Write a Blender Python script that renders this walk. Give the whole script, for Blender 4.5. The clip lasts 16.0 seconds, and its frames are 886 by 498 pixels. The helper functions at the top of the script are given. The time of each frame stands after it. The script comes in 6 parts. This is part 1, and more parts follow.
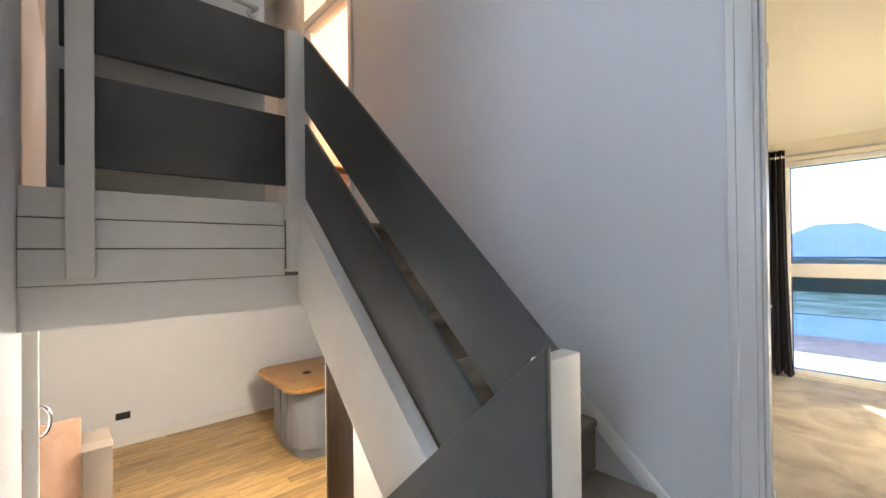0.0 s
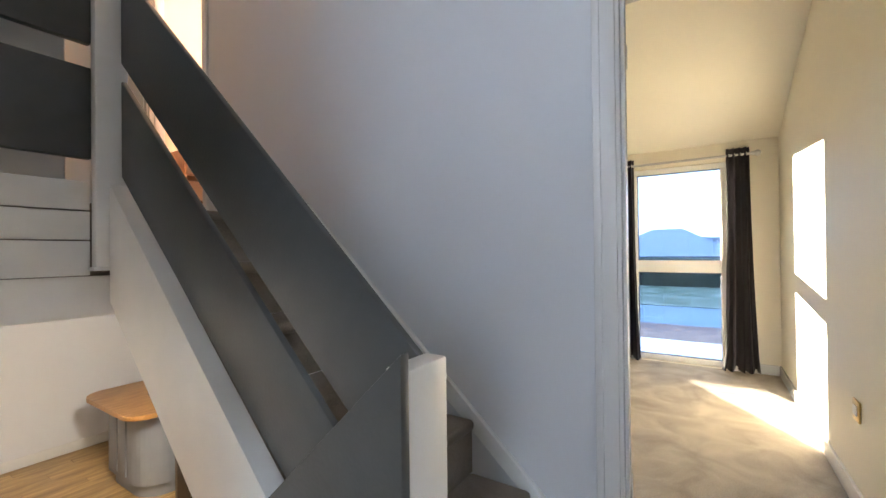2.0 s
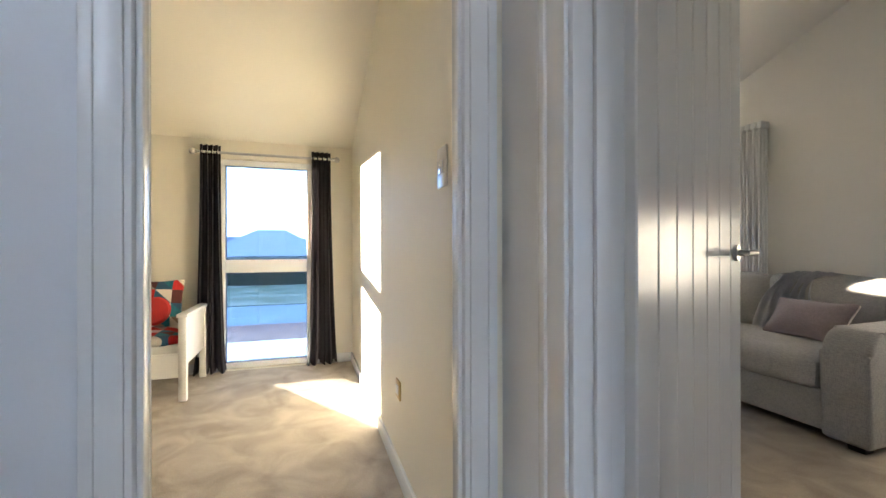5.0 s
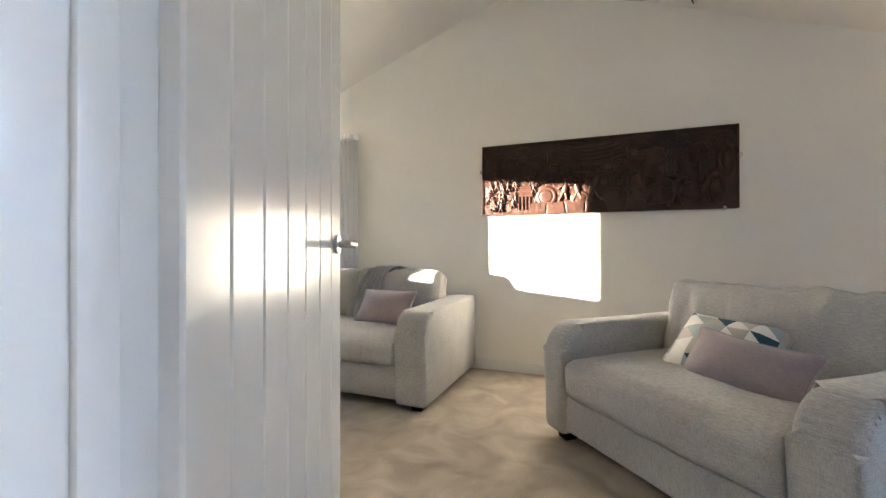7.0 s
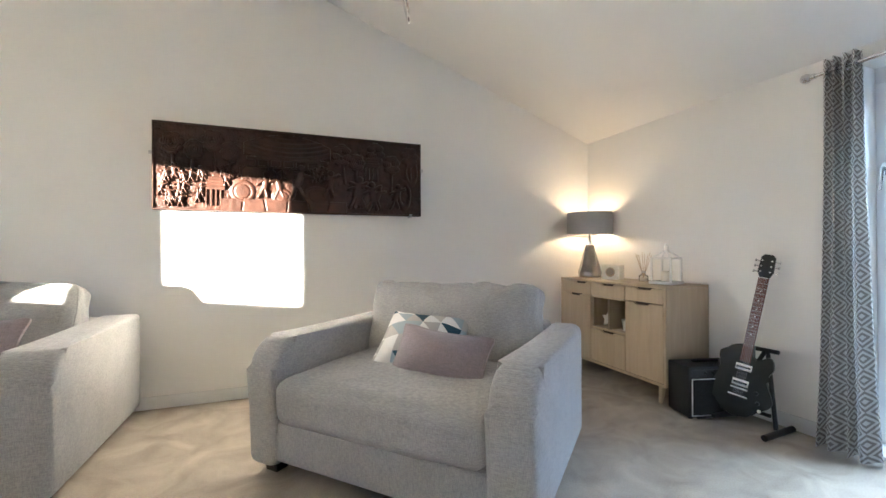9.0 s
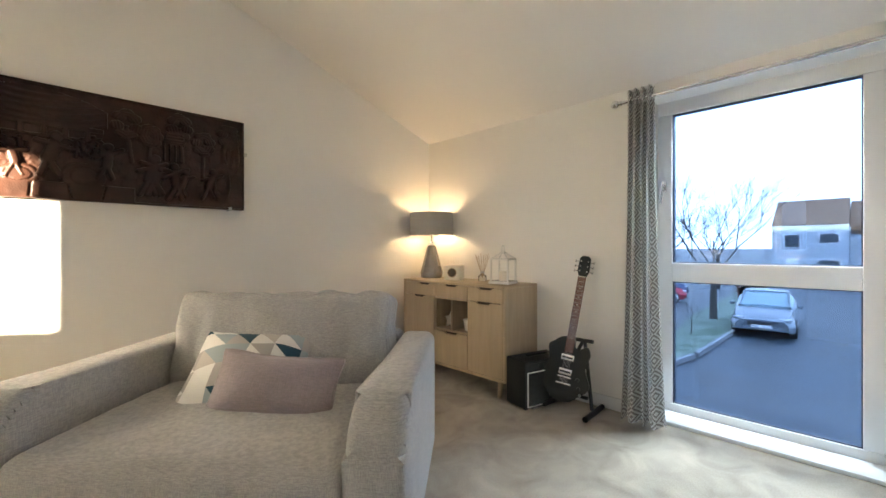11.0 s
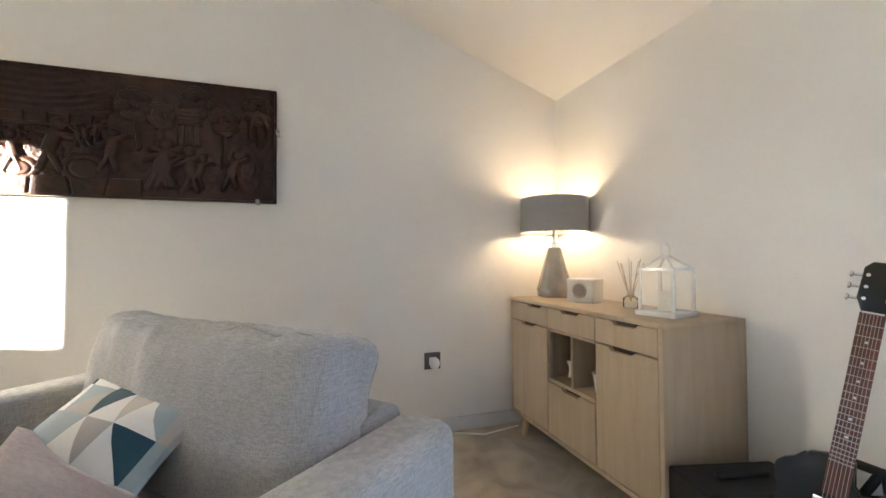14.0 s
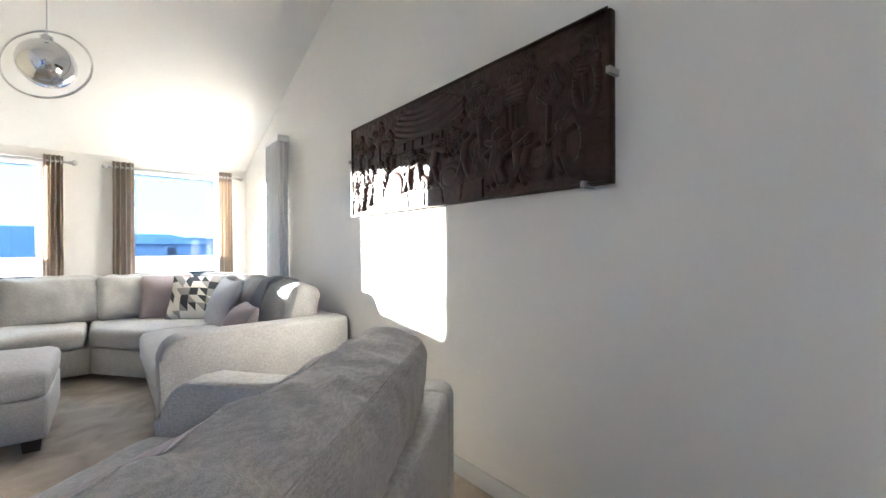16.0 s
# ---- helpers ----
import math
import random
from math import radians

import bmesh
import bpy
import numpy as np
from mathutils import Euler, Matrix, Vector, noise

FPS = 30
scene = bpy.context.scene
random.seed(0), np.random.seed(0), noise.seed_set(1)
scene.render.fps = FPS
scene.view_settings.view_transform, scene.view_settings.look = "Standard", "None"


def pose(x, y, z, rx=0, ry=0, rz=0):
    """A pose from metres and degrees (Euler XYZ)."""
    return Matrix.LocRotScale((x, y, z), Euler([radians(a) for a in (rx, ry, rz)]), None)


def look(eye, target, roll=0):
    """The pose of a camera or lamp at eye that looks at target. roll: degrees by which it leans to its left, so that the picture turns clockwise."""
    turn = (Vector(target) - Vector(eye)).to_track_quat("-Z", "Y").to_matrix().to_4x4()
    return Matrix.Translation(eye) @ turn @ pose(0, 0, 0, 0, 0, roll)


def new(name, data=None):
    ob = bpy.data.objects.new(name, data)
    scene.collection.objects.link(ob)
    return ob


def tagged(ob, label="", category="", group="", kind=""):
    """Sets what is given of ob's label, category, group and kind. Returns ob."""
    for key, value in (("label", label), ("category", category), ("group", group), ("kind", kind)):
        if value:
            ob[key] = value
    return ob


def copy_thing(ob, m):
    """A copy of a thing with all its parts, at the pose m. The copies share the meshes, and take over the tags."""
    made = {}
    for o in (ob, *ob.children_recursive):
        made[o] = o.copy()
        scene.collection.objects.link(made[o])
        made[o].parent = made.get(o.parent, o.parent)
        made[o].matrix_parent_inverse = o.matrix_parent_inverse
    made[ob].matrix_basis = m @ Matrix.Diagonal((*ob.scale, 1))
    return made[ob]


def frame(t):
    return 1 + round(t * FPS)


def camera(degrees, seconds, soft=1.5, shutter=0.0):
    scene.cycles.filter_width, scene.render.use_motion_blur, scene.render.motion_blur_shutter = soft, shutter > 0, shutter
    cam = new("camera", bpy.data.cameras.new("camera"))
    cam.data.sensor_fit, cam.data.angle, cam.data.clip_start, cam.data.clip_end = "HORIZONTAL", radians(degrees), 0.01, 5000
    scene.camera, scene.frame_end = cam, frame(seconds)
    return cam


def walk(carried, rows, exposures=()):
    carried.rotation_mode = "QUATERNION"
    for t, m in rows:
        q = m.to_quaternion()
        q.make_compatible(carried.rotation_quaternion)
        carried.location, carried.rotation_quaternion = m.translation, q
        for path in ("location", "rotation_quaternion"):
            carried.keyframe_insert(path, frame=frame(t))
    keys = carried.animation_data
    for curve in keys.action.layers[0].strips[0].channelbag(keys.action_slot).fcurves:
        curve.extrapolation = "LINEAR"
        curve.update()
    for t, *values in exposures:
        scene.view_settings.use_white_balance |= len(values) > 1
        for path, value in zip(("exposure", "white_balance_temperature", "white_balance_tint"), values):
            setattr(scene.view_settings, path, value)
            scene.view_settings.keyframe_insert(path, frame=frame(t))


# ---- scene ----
cam = camera(94.3, 16.0)
PATH = [
    (0, (0.936, -0.002, 1.127), (2.272, 1.486, 1.141), -0.6),
    (0.5, (0.963, 0.015, 1.111), (2.36, 1.445, 1.126), -0.5),
    (1, (1.009, 0.032, 1.103), (2.486, 1.38, 1.118), -0.5),
    (1.5, (1.059, 0.047, 1.097), (2.634, 1.279, 1.112), -0.6),
    (2, (1.11, 0.057, 1.099), (2.791, 1.141, 1.112), -0.6),
    (2.5, (1.184, 0.065, 1.094), (2.955, 0.994, 1.104), -0.6),
    (3, (1.259, 0.048, 1.09), (3.108, 0.811, 1.099), -0.6),
    (5.5, (1.638, -0.11, 1.077), (3.37, -1.111, 1.082), -0.1),
    (6, (1.702, -0.197, 1.064), (3.193, -1.53, 1.07), -0.1),
    (6.5, (1.775, -0.291, 1.064), (2.911, -1.937, 1.061), 0.3),
    (7, (1.825, -0.38, 1.054), (2.55, -2.244, 1.059), -0.0),
    (7.5, (1.863, -0.444, 1.052), (2.168, -2.421, 1.058), -0.1),
    (8, (1.888, -0.493, 1.054), (1.816, -2.492, 1.063), -0.3),
    (8.5, (1.924, -0.532, 1.064), (1.5, -2.486, 1.072), -0.3),
    (9, (1.967, -0.599, 1.065), (1.255, -2.468, 1.076), -0.2),
    (9.5, (2.003, -0.653, 1.081), (1.055, -2.414, 1.083), -0.3),
    (10, (2.025, -0.721, 1.099), (0.867, -2.352, 1.092), -0.2),
    (12.5, (1.438, -1.17, 1.081), (-0.036, -2.521, 1.094), -0.2),
    (13, (1.232, -1.278, 1.092), (-0.122, -2.75, 1.107), -0.3),
    (13.5, (1.007, -1.398, 1.092), (-0.1, -3.063, 1.113), -0.3),
    (14, (0.763, -1.522, 1.056), (0.133, -3.42, 1.103), -0.3),
    (14.5, (0.45, -1.67, 1.092), (0.477, -3.67, 1.116), -0.2),
    (15, (0.262, -1.925, 1.078), (0.894, -3.822, 1.112), 0.1),
    (15.5, (0.165, -2.243, 1.107), (1.319, -3.877, 1.107), 0.0),
    (16, (0.194, -2.547, 1.131), (1.741, -3.815, 1.13), -0.2),
]
EXPOSURES = [(0.0,3.9,6700,10),(3.0,3.75,6700,10),(5.5,3.85,6350,10),(6.5,4.35,6350,10),(7.5,4.9,6200,10),(9.0,5.0,5950,10),(10.0,4.8,6550,10),(12.5,4.85,7300,10),(13.5,5.15,6600,10),(14.5,5.0,5850,10),(15.0,4.95,5650,10),(16.0,4.8,5550,10)]
walk(cam, [(t, look(eye, target, roll)) for t, eye, target, roll in PATH], EXPOSURES)

from mathutils.bvhtree import BVHTree

# ---- world, sun, exposure ----
SUN_WAY = Vector((-1.0, -0.62, -0.1)).normalized()
world = bpy.data.worlds.new("sky")
scene.world = world
world.use_nodes = True
wn = world.node_tree
sky = wn.nodes.new("ShaderNodeTexSky")
sky.sky_type, sky.sun_disc = "NISHITA", False
sky.sun_elevation, sky.sun_rotation = radians(4.9), radians(58.2)
sky.dust_density, sky.ozone_density = 0.2, 4.0
haze = wn.nodes.new("ShaderNodeMix")          # thin winter haze over the whole sky
haze.data_type = "RGBA"
haze.inputs["Factor"].default_value = 0.75
haze.inputs["B"].default_value = (8.0, 9.0, 11.2, 1)
wn.links.new(sky.outputs[0], haze.inputs["A"])
wn.nodes["Background"].inputs["Strength"].default_value = 0.15
wn.links.new(haze.outputs["Result"], wn.nodes["Background"].inputs["Color"])
sun = new("sun", bpy.data.lights.new("sun", "SUN"))
sun.data.energy, sun.data.angle, sun.data.color = 4.4, radians(0.5), (1.0, 0.88, 0.70)
sun.matrix_world = look((0, 0, 0), SUN_WAY)


def lamp(name, place, watts, colour, radius):
    ob = new(name, bpy.data.lights.new(name, "POINT"))
    ob.data.energy, ob.data.color, ob.data.shadow_soft_size = watts, colour, radius
    ob.location = place
    return ob


def window_fill(name, place, target, wide, high, watts):
    """Added area lamp that stands in for one window's sky light, from just outside above its head."""
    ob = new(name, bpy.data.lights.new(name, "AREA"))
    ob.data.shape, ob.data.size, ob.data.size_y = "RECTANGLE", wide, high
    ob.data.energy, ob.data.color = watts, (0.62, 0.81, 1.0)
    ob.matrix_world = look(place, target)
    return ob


# Unseen area lamps added to lift the living room's daylight.
window_fill("street_window_sky", (-1.75, -1.33, 2.85), (2.4, -2.3, 0.8), 1.1, 0.8, 11.0)
window_fill("back_window_sky", (6.75, -3.20, 2.85), (4.4, -2.9, 0.5), 0.9, 0.8, 3.5)
window_fill("back_window_sky_2", (6.75, -1.65, 2.85), (4.4, -1.9, 0.5), 0.8, 0.8, 3.5)
# Unseen light added over the stairs to lift the balustrade; no fitting there.
lamp("stair_lamp_bulb", (1.25, 0.75, 3.55), 0.2, (1.0, 0.80, 0.58), 0.06)
lamp("table_lamp_bulb", (-0.673, -3.69, 1.315), 0.078, (1.0, 0.68, 0.38), 0.03)
lamp("kitchen_spot_bulb", (2.3, 3.1, 0.72), 10.0, (1.0, 0.90, 0.80), 0.05)
lamp("upper_room_bulb", (3.5, 3.6, 3.2), 5.0, (1.0, 0.72, 0.45), 0.06)


# ---- materials ----
def material(name, colour, rough=0.6, metal=0.0, vary=0.08, scale=4.0, bump=0.0, bump_scale=200.0, spec=0.5, second=None, sheen=0.0):
    """Two scales of noise: slow blotches of colour, fine grain in the relief."""
    m = bpy.data.materials.new(name)
    m.use_nodes = True
    n, l = m.node_tree.nodes, m.node_tree.links
    b = n["Principled BSDF"]
    b.inputs["Roughness"].default_value, b.inputs["Metallic"].default_value = rough, metal
    b.inputs["Specular IOR Level"].default_value = spec
    if sheen:
        b.inputs["Sheen Weight"].default_value = sheen
    co = n.new("ShaderNodeTexCoord")
    big = n.new("ShaderNodeTexNoise")
    big.inputs["Scale"].default_value, big.inputs["Detail"].default_value = scale, 6
    l.new(co.outputs["Object"], big.inputs["Vector"])
    mix = n.new("ShaderNodeMix")
    mix.data_type = "RGBA"
    a = second or tuple(c * (1 - vary) for c in colour)
    z = colour if second else tuple(min(1, c * (1 + vary)) for c in colour)
    mix.inputs["A"].default_value, mix.inputs["B"].default_value = (*a, 1), (*z, 1)
    ramp = n.new("ShaderNodeMapRange")
    ramp.inputs["From Min"].default_value, ramp.inputs["From Max"].default_value = 0.35, 0.65
    l.new(big.outputs["Fac"], ramp.inputs["Value"])
    l.new(ramp.outputs["Result"], mix.inputs["Factor"])
    l.new(mix.outputs["Result"], b.inputs["Base Color"])
    if bump:
        fine = n.new("ShaderNodeTexNoise")
        fine.inputs["Scale"].default_value, fine.inputs["Detail"].default_value = bump_scale, 3
        l.new(co.outputs["Object"], fine.inputs["Vector"])
        bp = n.new("ShaderNodeBump")
        bp.inputs["Strength"].default_value, bp.inputs["Distance"].default_value = bump, 0.004
        l.new(fine.outputs["Fac"], bp.inputs["Height"])
        l.new(bp.outputs["Normal"], b.inputs["Normal"])
        rr = n.new("ShaderNodeMapRange")
        rr.inputs["To Min"].default_value, rr.inputs["To Max"].default_value = max(0, rough - 0.06), min(1, rough + 0.06)
        l.new(big.outputs["Fac"], rr.inputs["Value"])
        l.new(rr.outputs["Result"], b.inputs["Roughness"])
    return m


def wood_material(name, light, dark, rough=0.45, grain=(1.2, 14.0, 14.0), spin=(0, 0, 0), planks=False):
    m = bpy.data.materials.new(name)
    m.use_nodes = True
    n, l = m.node_tree.nodes, m.node_tree.links
    b = n["Principled BSDF"]
    b.inputs["Roughness"].default_value = rough
    co, mp = n.new("ShaderNodeTexCoord"), n.new("ShaderNodeMapping")
    mp.inputs["Scale"].default_value = grain
    mp.inputs["Rotation"].default_value = [radians(a) for a in spin]
    l.new(co.outputs["Object"], mp.inputs["Vector"])
    no = n.new("ShaderNodeTexNoise")
    no.inputs["Scale"].default_value, no.inputs["Detail"].default_value, no.inputs["Distortion"].default_value = 3.0, 8, 0.6
    l.new(mp.outputs[0], no.inputs["Vector"])
    ramp = n.new("ShaderNodeValToRGB")
    ramp.color_ramp.elements[0].position, ramp.color_ramp.elements[1].position = 0.32, 0.68
    ramp.color_ramp.elements[0].color, ramp.color_ramp.elements[1].color = (*dark, 1), (*light, 1)
    l.new(no.outputs["Fac"], ramp.inputs["Fac"])
    out = ramp.outputs["Color"]
    if planks:
        info = n.new("ShaderNodeObjectInfo")
        hsv = n.new("ShaderNodeHueSaturation")
        rg = n.new("ShaderNodeMapRange")
        rg.inputs["To Min"].default_value, rg.inputs["To Max"].default_value = 0.75, 1.2
        l.new(info.outputs["Random"], rg.inputs["Value"])
        l.new(rg.outputs["Result"], hsv.inputs["Value"])
        l.new(out, hsv.inputs["Color"])
        out = hsv.outputs["Color"]
    l.new(out, b.inputs["Base Color"])
    bp = n.new("ShaderNodeBump")
    bp.inputs["Strength"].default_value, bp.inputs["Distance"].default_value = 0.15, 0.002
    l.new(no.outputs["Fac"], bp.inputs["Height"])
    l.new(bp.outputs["Normal"], b.inputs["Normal"])
    return m


def translucent(m, colour, share):
    """Thin cloth that lets part of the light through."""
    n, l = m.node_tree.nodes, m.node_tree.links
    tr, mx = n.new("ShaderNodeBsdfTranslucent"), n.new("ShaderNodeMixShader")
    mx.inputs[0].default_value = share
    l.new(colour, tr.inputs["Color"])
    l.new(n["Principled BSDF"].outputs[0], mx.inputs[1])
    l.new(tr.outputs[0], mx.inputs[2])
    l.new(mx.outputs[0], n["Material Output"].inputs["Surface"])


def cloth_material(name, light, dark, weave=450.0, rough=0.9, relief=0.5, through_light=0.0, span=(0.85, 1.5)):
    """Woven cloth: crossed threads with slubs, and slow shading of the pile."""
    m = bpy.data.materials.new(name)
    m.use_nodes = True
    n, l = m.node_tree.nodes, m.node_tree.links
    b = n["Principled BSDF"]
    b.inputs["Roughness"].default_value, b.inputs["Specular IOR Level"].default_value = rough, 0.2
    b.inputs["Sheen Weight"].default_value = 0.25
    co = n.new("ShaderNodeTexCoord")
    hs = []
    for stretch in ((1.0, 1.0, 0.12), (0.12, 0.12, 1.0)):
        mp = n.new("ShaderNodeMapping")
        mp.inputs["Scale"].default_value = stretch
        l.new(co.outputs["Object"], mp.inputs["Vector"])
        no = n.new("ShaderNodeTexNoise")
        no.inputs["Scale"].default_value, no.inputs["Detail"].default_value = weave, 2
        l.new(mp.outputs[0], no.inputs["Vector"])
        hs.append(no)
    add = n.new("ShaderNodeMath")
    add.operation = "ADD"
    l.new(hs[0].outputs["Fac"], add.inputs[0])
    l.new(hs[1].outputs["Fac"], add.inputs[1])
    slow = n.new("ShaderNodeTexNoise")
    slow.inputs["Scale"].default_value, slow.inputs["Detail"].default_value = 7.0, 4
    l.new(co.outputs["Object"], slow.inputs["Vector"])
    tot = n.new("ShaderNodeMath")
    tot.operation = "MULTIPLY_ADD"
    tot.inputs[1].default_value = 0.35
    l.new(slow.outputs["Fac"], tot.inputs[0])
    l.new(add.outputs[0], tot.inputs[2])
    ramp = n.new("ShaderNodeValToRGB")
    mr = n.new("ShaderNodeMapRange")
    mr.inputs["From Min"].default_value, mr.inputs["From Max"].default_value = span
    l.new(tot.outputs[0], mr.inputs["Value"])
    ramp.color_ramp.elements[0].color, ramp.color_ramp.elements[1].color = (*dark, 1), (*light, 1)
    l.new(mr.outputs["Result"], ramp.inputs["Fac"])
    l.new(ramp.outputs["Color"], b.inputs["Base Color"])
    bp = n.new("ShaderNodeBump")
    bp.inputs["Strength"].default_value, bp.inputs["Distance"].default_value = relief, 0.002
    l.new(add.outputs[0], bp.inputs["Height"])
    l.new(bp.outputs["Normal"], b.inputs["Normal"])
    if through_light:
        translucent(m, ramp.outputs["Color"], through_light)
    return m


def carpet_material(name, light, dark):
    m = bpy.data.materials.new(name)
    m.use_nodes = True
    n, l = m.node_tree.nodes, m.node_tree.links
    b = n["Principled BSDF"]
    b.inputs["Roughness"].default_value, b.inputs["Specular IOR Level"].default_value = 1.0, 0.05
    b.inputs["Sheen Weight"].default_value = 0.15
    co = n.new("ShaderNodeTexCoord")
    tread = n.new("ShaderNodeTexNoise")
    tread.inputs["Scale"].default_value, tread.inputs["Detail"].default_value, tread.inputs["Distortion"].default_value = 4.2, 4, 0.9
    tuft = n.new("ShaderNodeTexNoise")
    tuft.inputs["Scale"].default_value, tuft.inputs["Detail"].default_value = 160.0, 3
    l.new(co.outputs["Object"], tread.inputs["Vector"])
    l.new(co.outputs["Object"], tuft.inputs["Vector"])
    s1 = n.new("ShaderNodeMath")
    s1.operation = "MULTIPLY_ADD"
    s1.inputs[1].default_value = 0.45
    l.new(tuft.outputs["Fac"], s1.inputs[0])
    l.new(tread.outputs["Fac"], s1.inputs[2])
    mr = n.new("ShaderNodeMapRange")
    mr.inputs["From Min"].default_value, mr.inputs["From Max"].default_value = 0.5, 0.95
    l.new(s1.outputs[0], mr.inputs["Value"])
    mix = n.new("ShaderNodeMix")
    mix.data_type = "RGBA"
    mix.inputs["A"].default_value, mix.inputs["B"].default_value = (*dark, 1), (*light, 1)
    l.new(mr.outputs["Result"], mix.inputs["Factor"])
    l.new(mix.outputs["Result"], b.inputs["Base Color"])
    bp = n.new("ShaderNodeBump")
    bp.inputs["Strength"].default_value, bp.inputs["Distance"].default_value = 0.7, 0.006
    l.new(s1.outputs[0], bp.inputs["Height"])
    l.new(bp.outputs["Normal"], b.inputs["Normal"])
    return m


def glass_material(name, tint=(1, 1, 1), gloss=0.02):
    """Thin pane: see-through in its tint, with the reflection growing at a glance."""
    m = bpy.data.materials.new(name)
    m.use_nodes = True
    n, l = m.node_tree.nodes, m.node_tree.links
    n.remove(n["Principled BSDF"])
    tr, gl, fr, mx = n.new("ShaderNodeBsdfTransparent"), n.new("ShaderNodeBsdfGlossy"), n.new("ShaderNodeFresnel"), n.new("ShaderNodeMixShader")
    tr.inputs["Color"].default_value = (*tint, 1)
    gl.inputs["Roughness"].default_value = gloss
    fr.inputs["IOR"].default_value = 1.45
    l.new(fr.outputs[0], mx.inputs[0])
    l.new(tr.outputs[0], mx.inputs[1])
    l.new(gl.outputs[0], mx.inputs[2])
    l.new(mx.outputs[0], n["Material Output"].inputs["Surface"])
    return m


def glow_material(name, colour, strength):
    m = bpy.data.materials.new(name)
    m.use_nodes = True
    b = m.node_tree.nodes["Principled BSDF"]
    b.inputs["Base Color"].default_value = (*colour, 1)
    b.inputs["Emission Color"].default_value = (*colour, 1)
    b.inputs["Emission Strength"].default_value = strength
    return m


WALL = material("wall_paint", (0.855, 0.835, 0.795), 0.55, vary=0.015, scale=1.5, bump=0.06, bump_scale=90)
HALLWALL = material("hall_paint", (0.755, 0.77, 0.79), 0.5, vary=0.015, scale=1.5, bump=0.06, bump_scale=90)
# The upper room's warm light is put into its wall colour as peach.
WARMLIT = material("warm_lit_paint", (0.80, 0.58, 0.42), 0.6, vary=0.02, scale=1.5, bump=0.05)
CEIL = material("ceiling_paint", (0.86, 0.84, 0.80), 0.7, vary=0.015, scale=1.2, bump=0.05, bump_scale=70)
GLOSS = material("white_gloss_paint", (0.80, 0.80, 0.78), 0.22, vary=0.02, scale=3, bump=0.03, bump_scale=40)
SATIN = material("white_satin_paint", (0.76, 0.74, 0.70), 0.35, vary=0.03, scale=6, bump=0.06, bump_scale=60)
CARPET = carpet_material("beige_carpet", (0.50, 0.435, 0.35), (0.29, 0.247, 0.195))
STAIRCARPET = carpet_material("brown_stair_carpet", (0.30, 0.255, 0.21), (0.19, 0.16, 0.13))
DARKGREY = material("dark_grey_paint", (0.062, 0.066, 0.066), 0.38, vary=0.1, scale=9, bump=0.12, bump_scale=120)
OAKFLOOR = wood_material("oak_floor", (0.56, 0.37, 0.15), (0.34, 0.20, 0.075), 0.35, (1.0, 9.0, 9.0), planks=True)
# Dark blue tint put into the pane to dim the bright outdoors.
GLASS_DIM = glass_material("dimming_window_glass", (0.215, 0.27, 0.335))
GLASS_CLEAR = glass_material("clear_pane", (0.96, 0.98, 0.98))
# Weaker dimming tint for the view from the bedroom.
GLASS_BED_DIM = glass_material("dimming_bedroom_glass", (0.36, 0.43, 0.51))
BEDWALL = material("bedroom_paint", (0.82, 0.765, 0.635), 0.55, vary=0.015, scale=1.5, bump=0.06, bump_scale=90)
BEDCEIL = material("bedroom_ceiling_paint", (0.83, 0.785, 0.67), 0.7, vary=0.015, scale=1.2, bump=0.05, bump_scale=70)
UPVC = material("white_upvc", (0.82, 0.82, 0.82), 0.3, vary=0.01, scale=3)
CHROME = material("chrome", (0.75, 0.75, 0.76), 0.12, 1.0, vary=0.03, scale=8)
BRUSHED = material("brushed_steel", (0.55, 0.54, 0.53), 0.3, 1.0, vary=0.05, scale=20)
BLACK = material("black_plastic", (0.012, 0.012, 0.013), 0.4, vary=0.2, scale=20, bump=0.1)
WHITEPL = material("white_plastic", (0.78, 0.78, 0.76), 0.35, vary=0.01)
RUBBERSEAL = material("window_seal", (0.02, 0.025, 0.05), 0.5, vary=0.1)


# ---- mesh helpers ----
def empty(name, label="", category="", group="", at=(0, 0, 0)):
    ob = new(name)
    ob.empty_display_size = 0.1
    ob.location = at
    return tagged(ob, label, category, group)


def finish(name, bm, mat, smooth=40):
    me = bpy.data.meshes.new(name)
    bmesh.ops.recalc_face_normals(bm, faces=bm.faces)
    bm.to_mesh(me)
    bm.free()
    for m in (mat if isinstance(mat, (list, tuple)) else [mat]):
        me.materials.append(m)
    if smooth:
        for p in me.polygons:
            p.use_smooth = True
        me.set_sharp_from_angle(angle=radians(smooth))
    return me


def part(name, bm, mat, parent=None, label="", smooth=40):
    ob = new(name, finish(name, bm, mat, smooth))
    if parent:
        ob.parent = parent
    if label:
        ob["label"] = label
    return ob


def structure(name, bm, mat, label, category, smooth=0):
    return tagged(part(name, bm, mat, smooth=smooth), label, category, kind="structure")


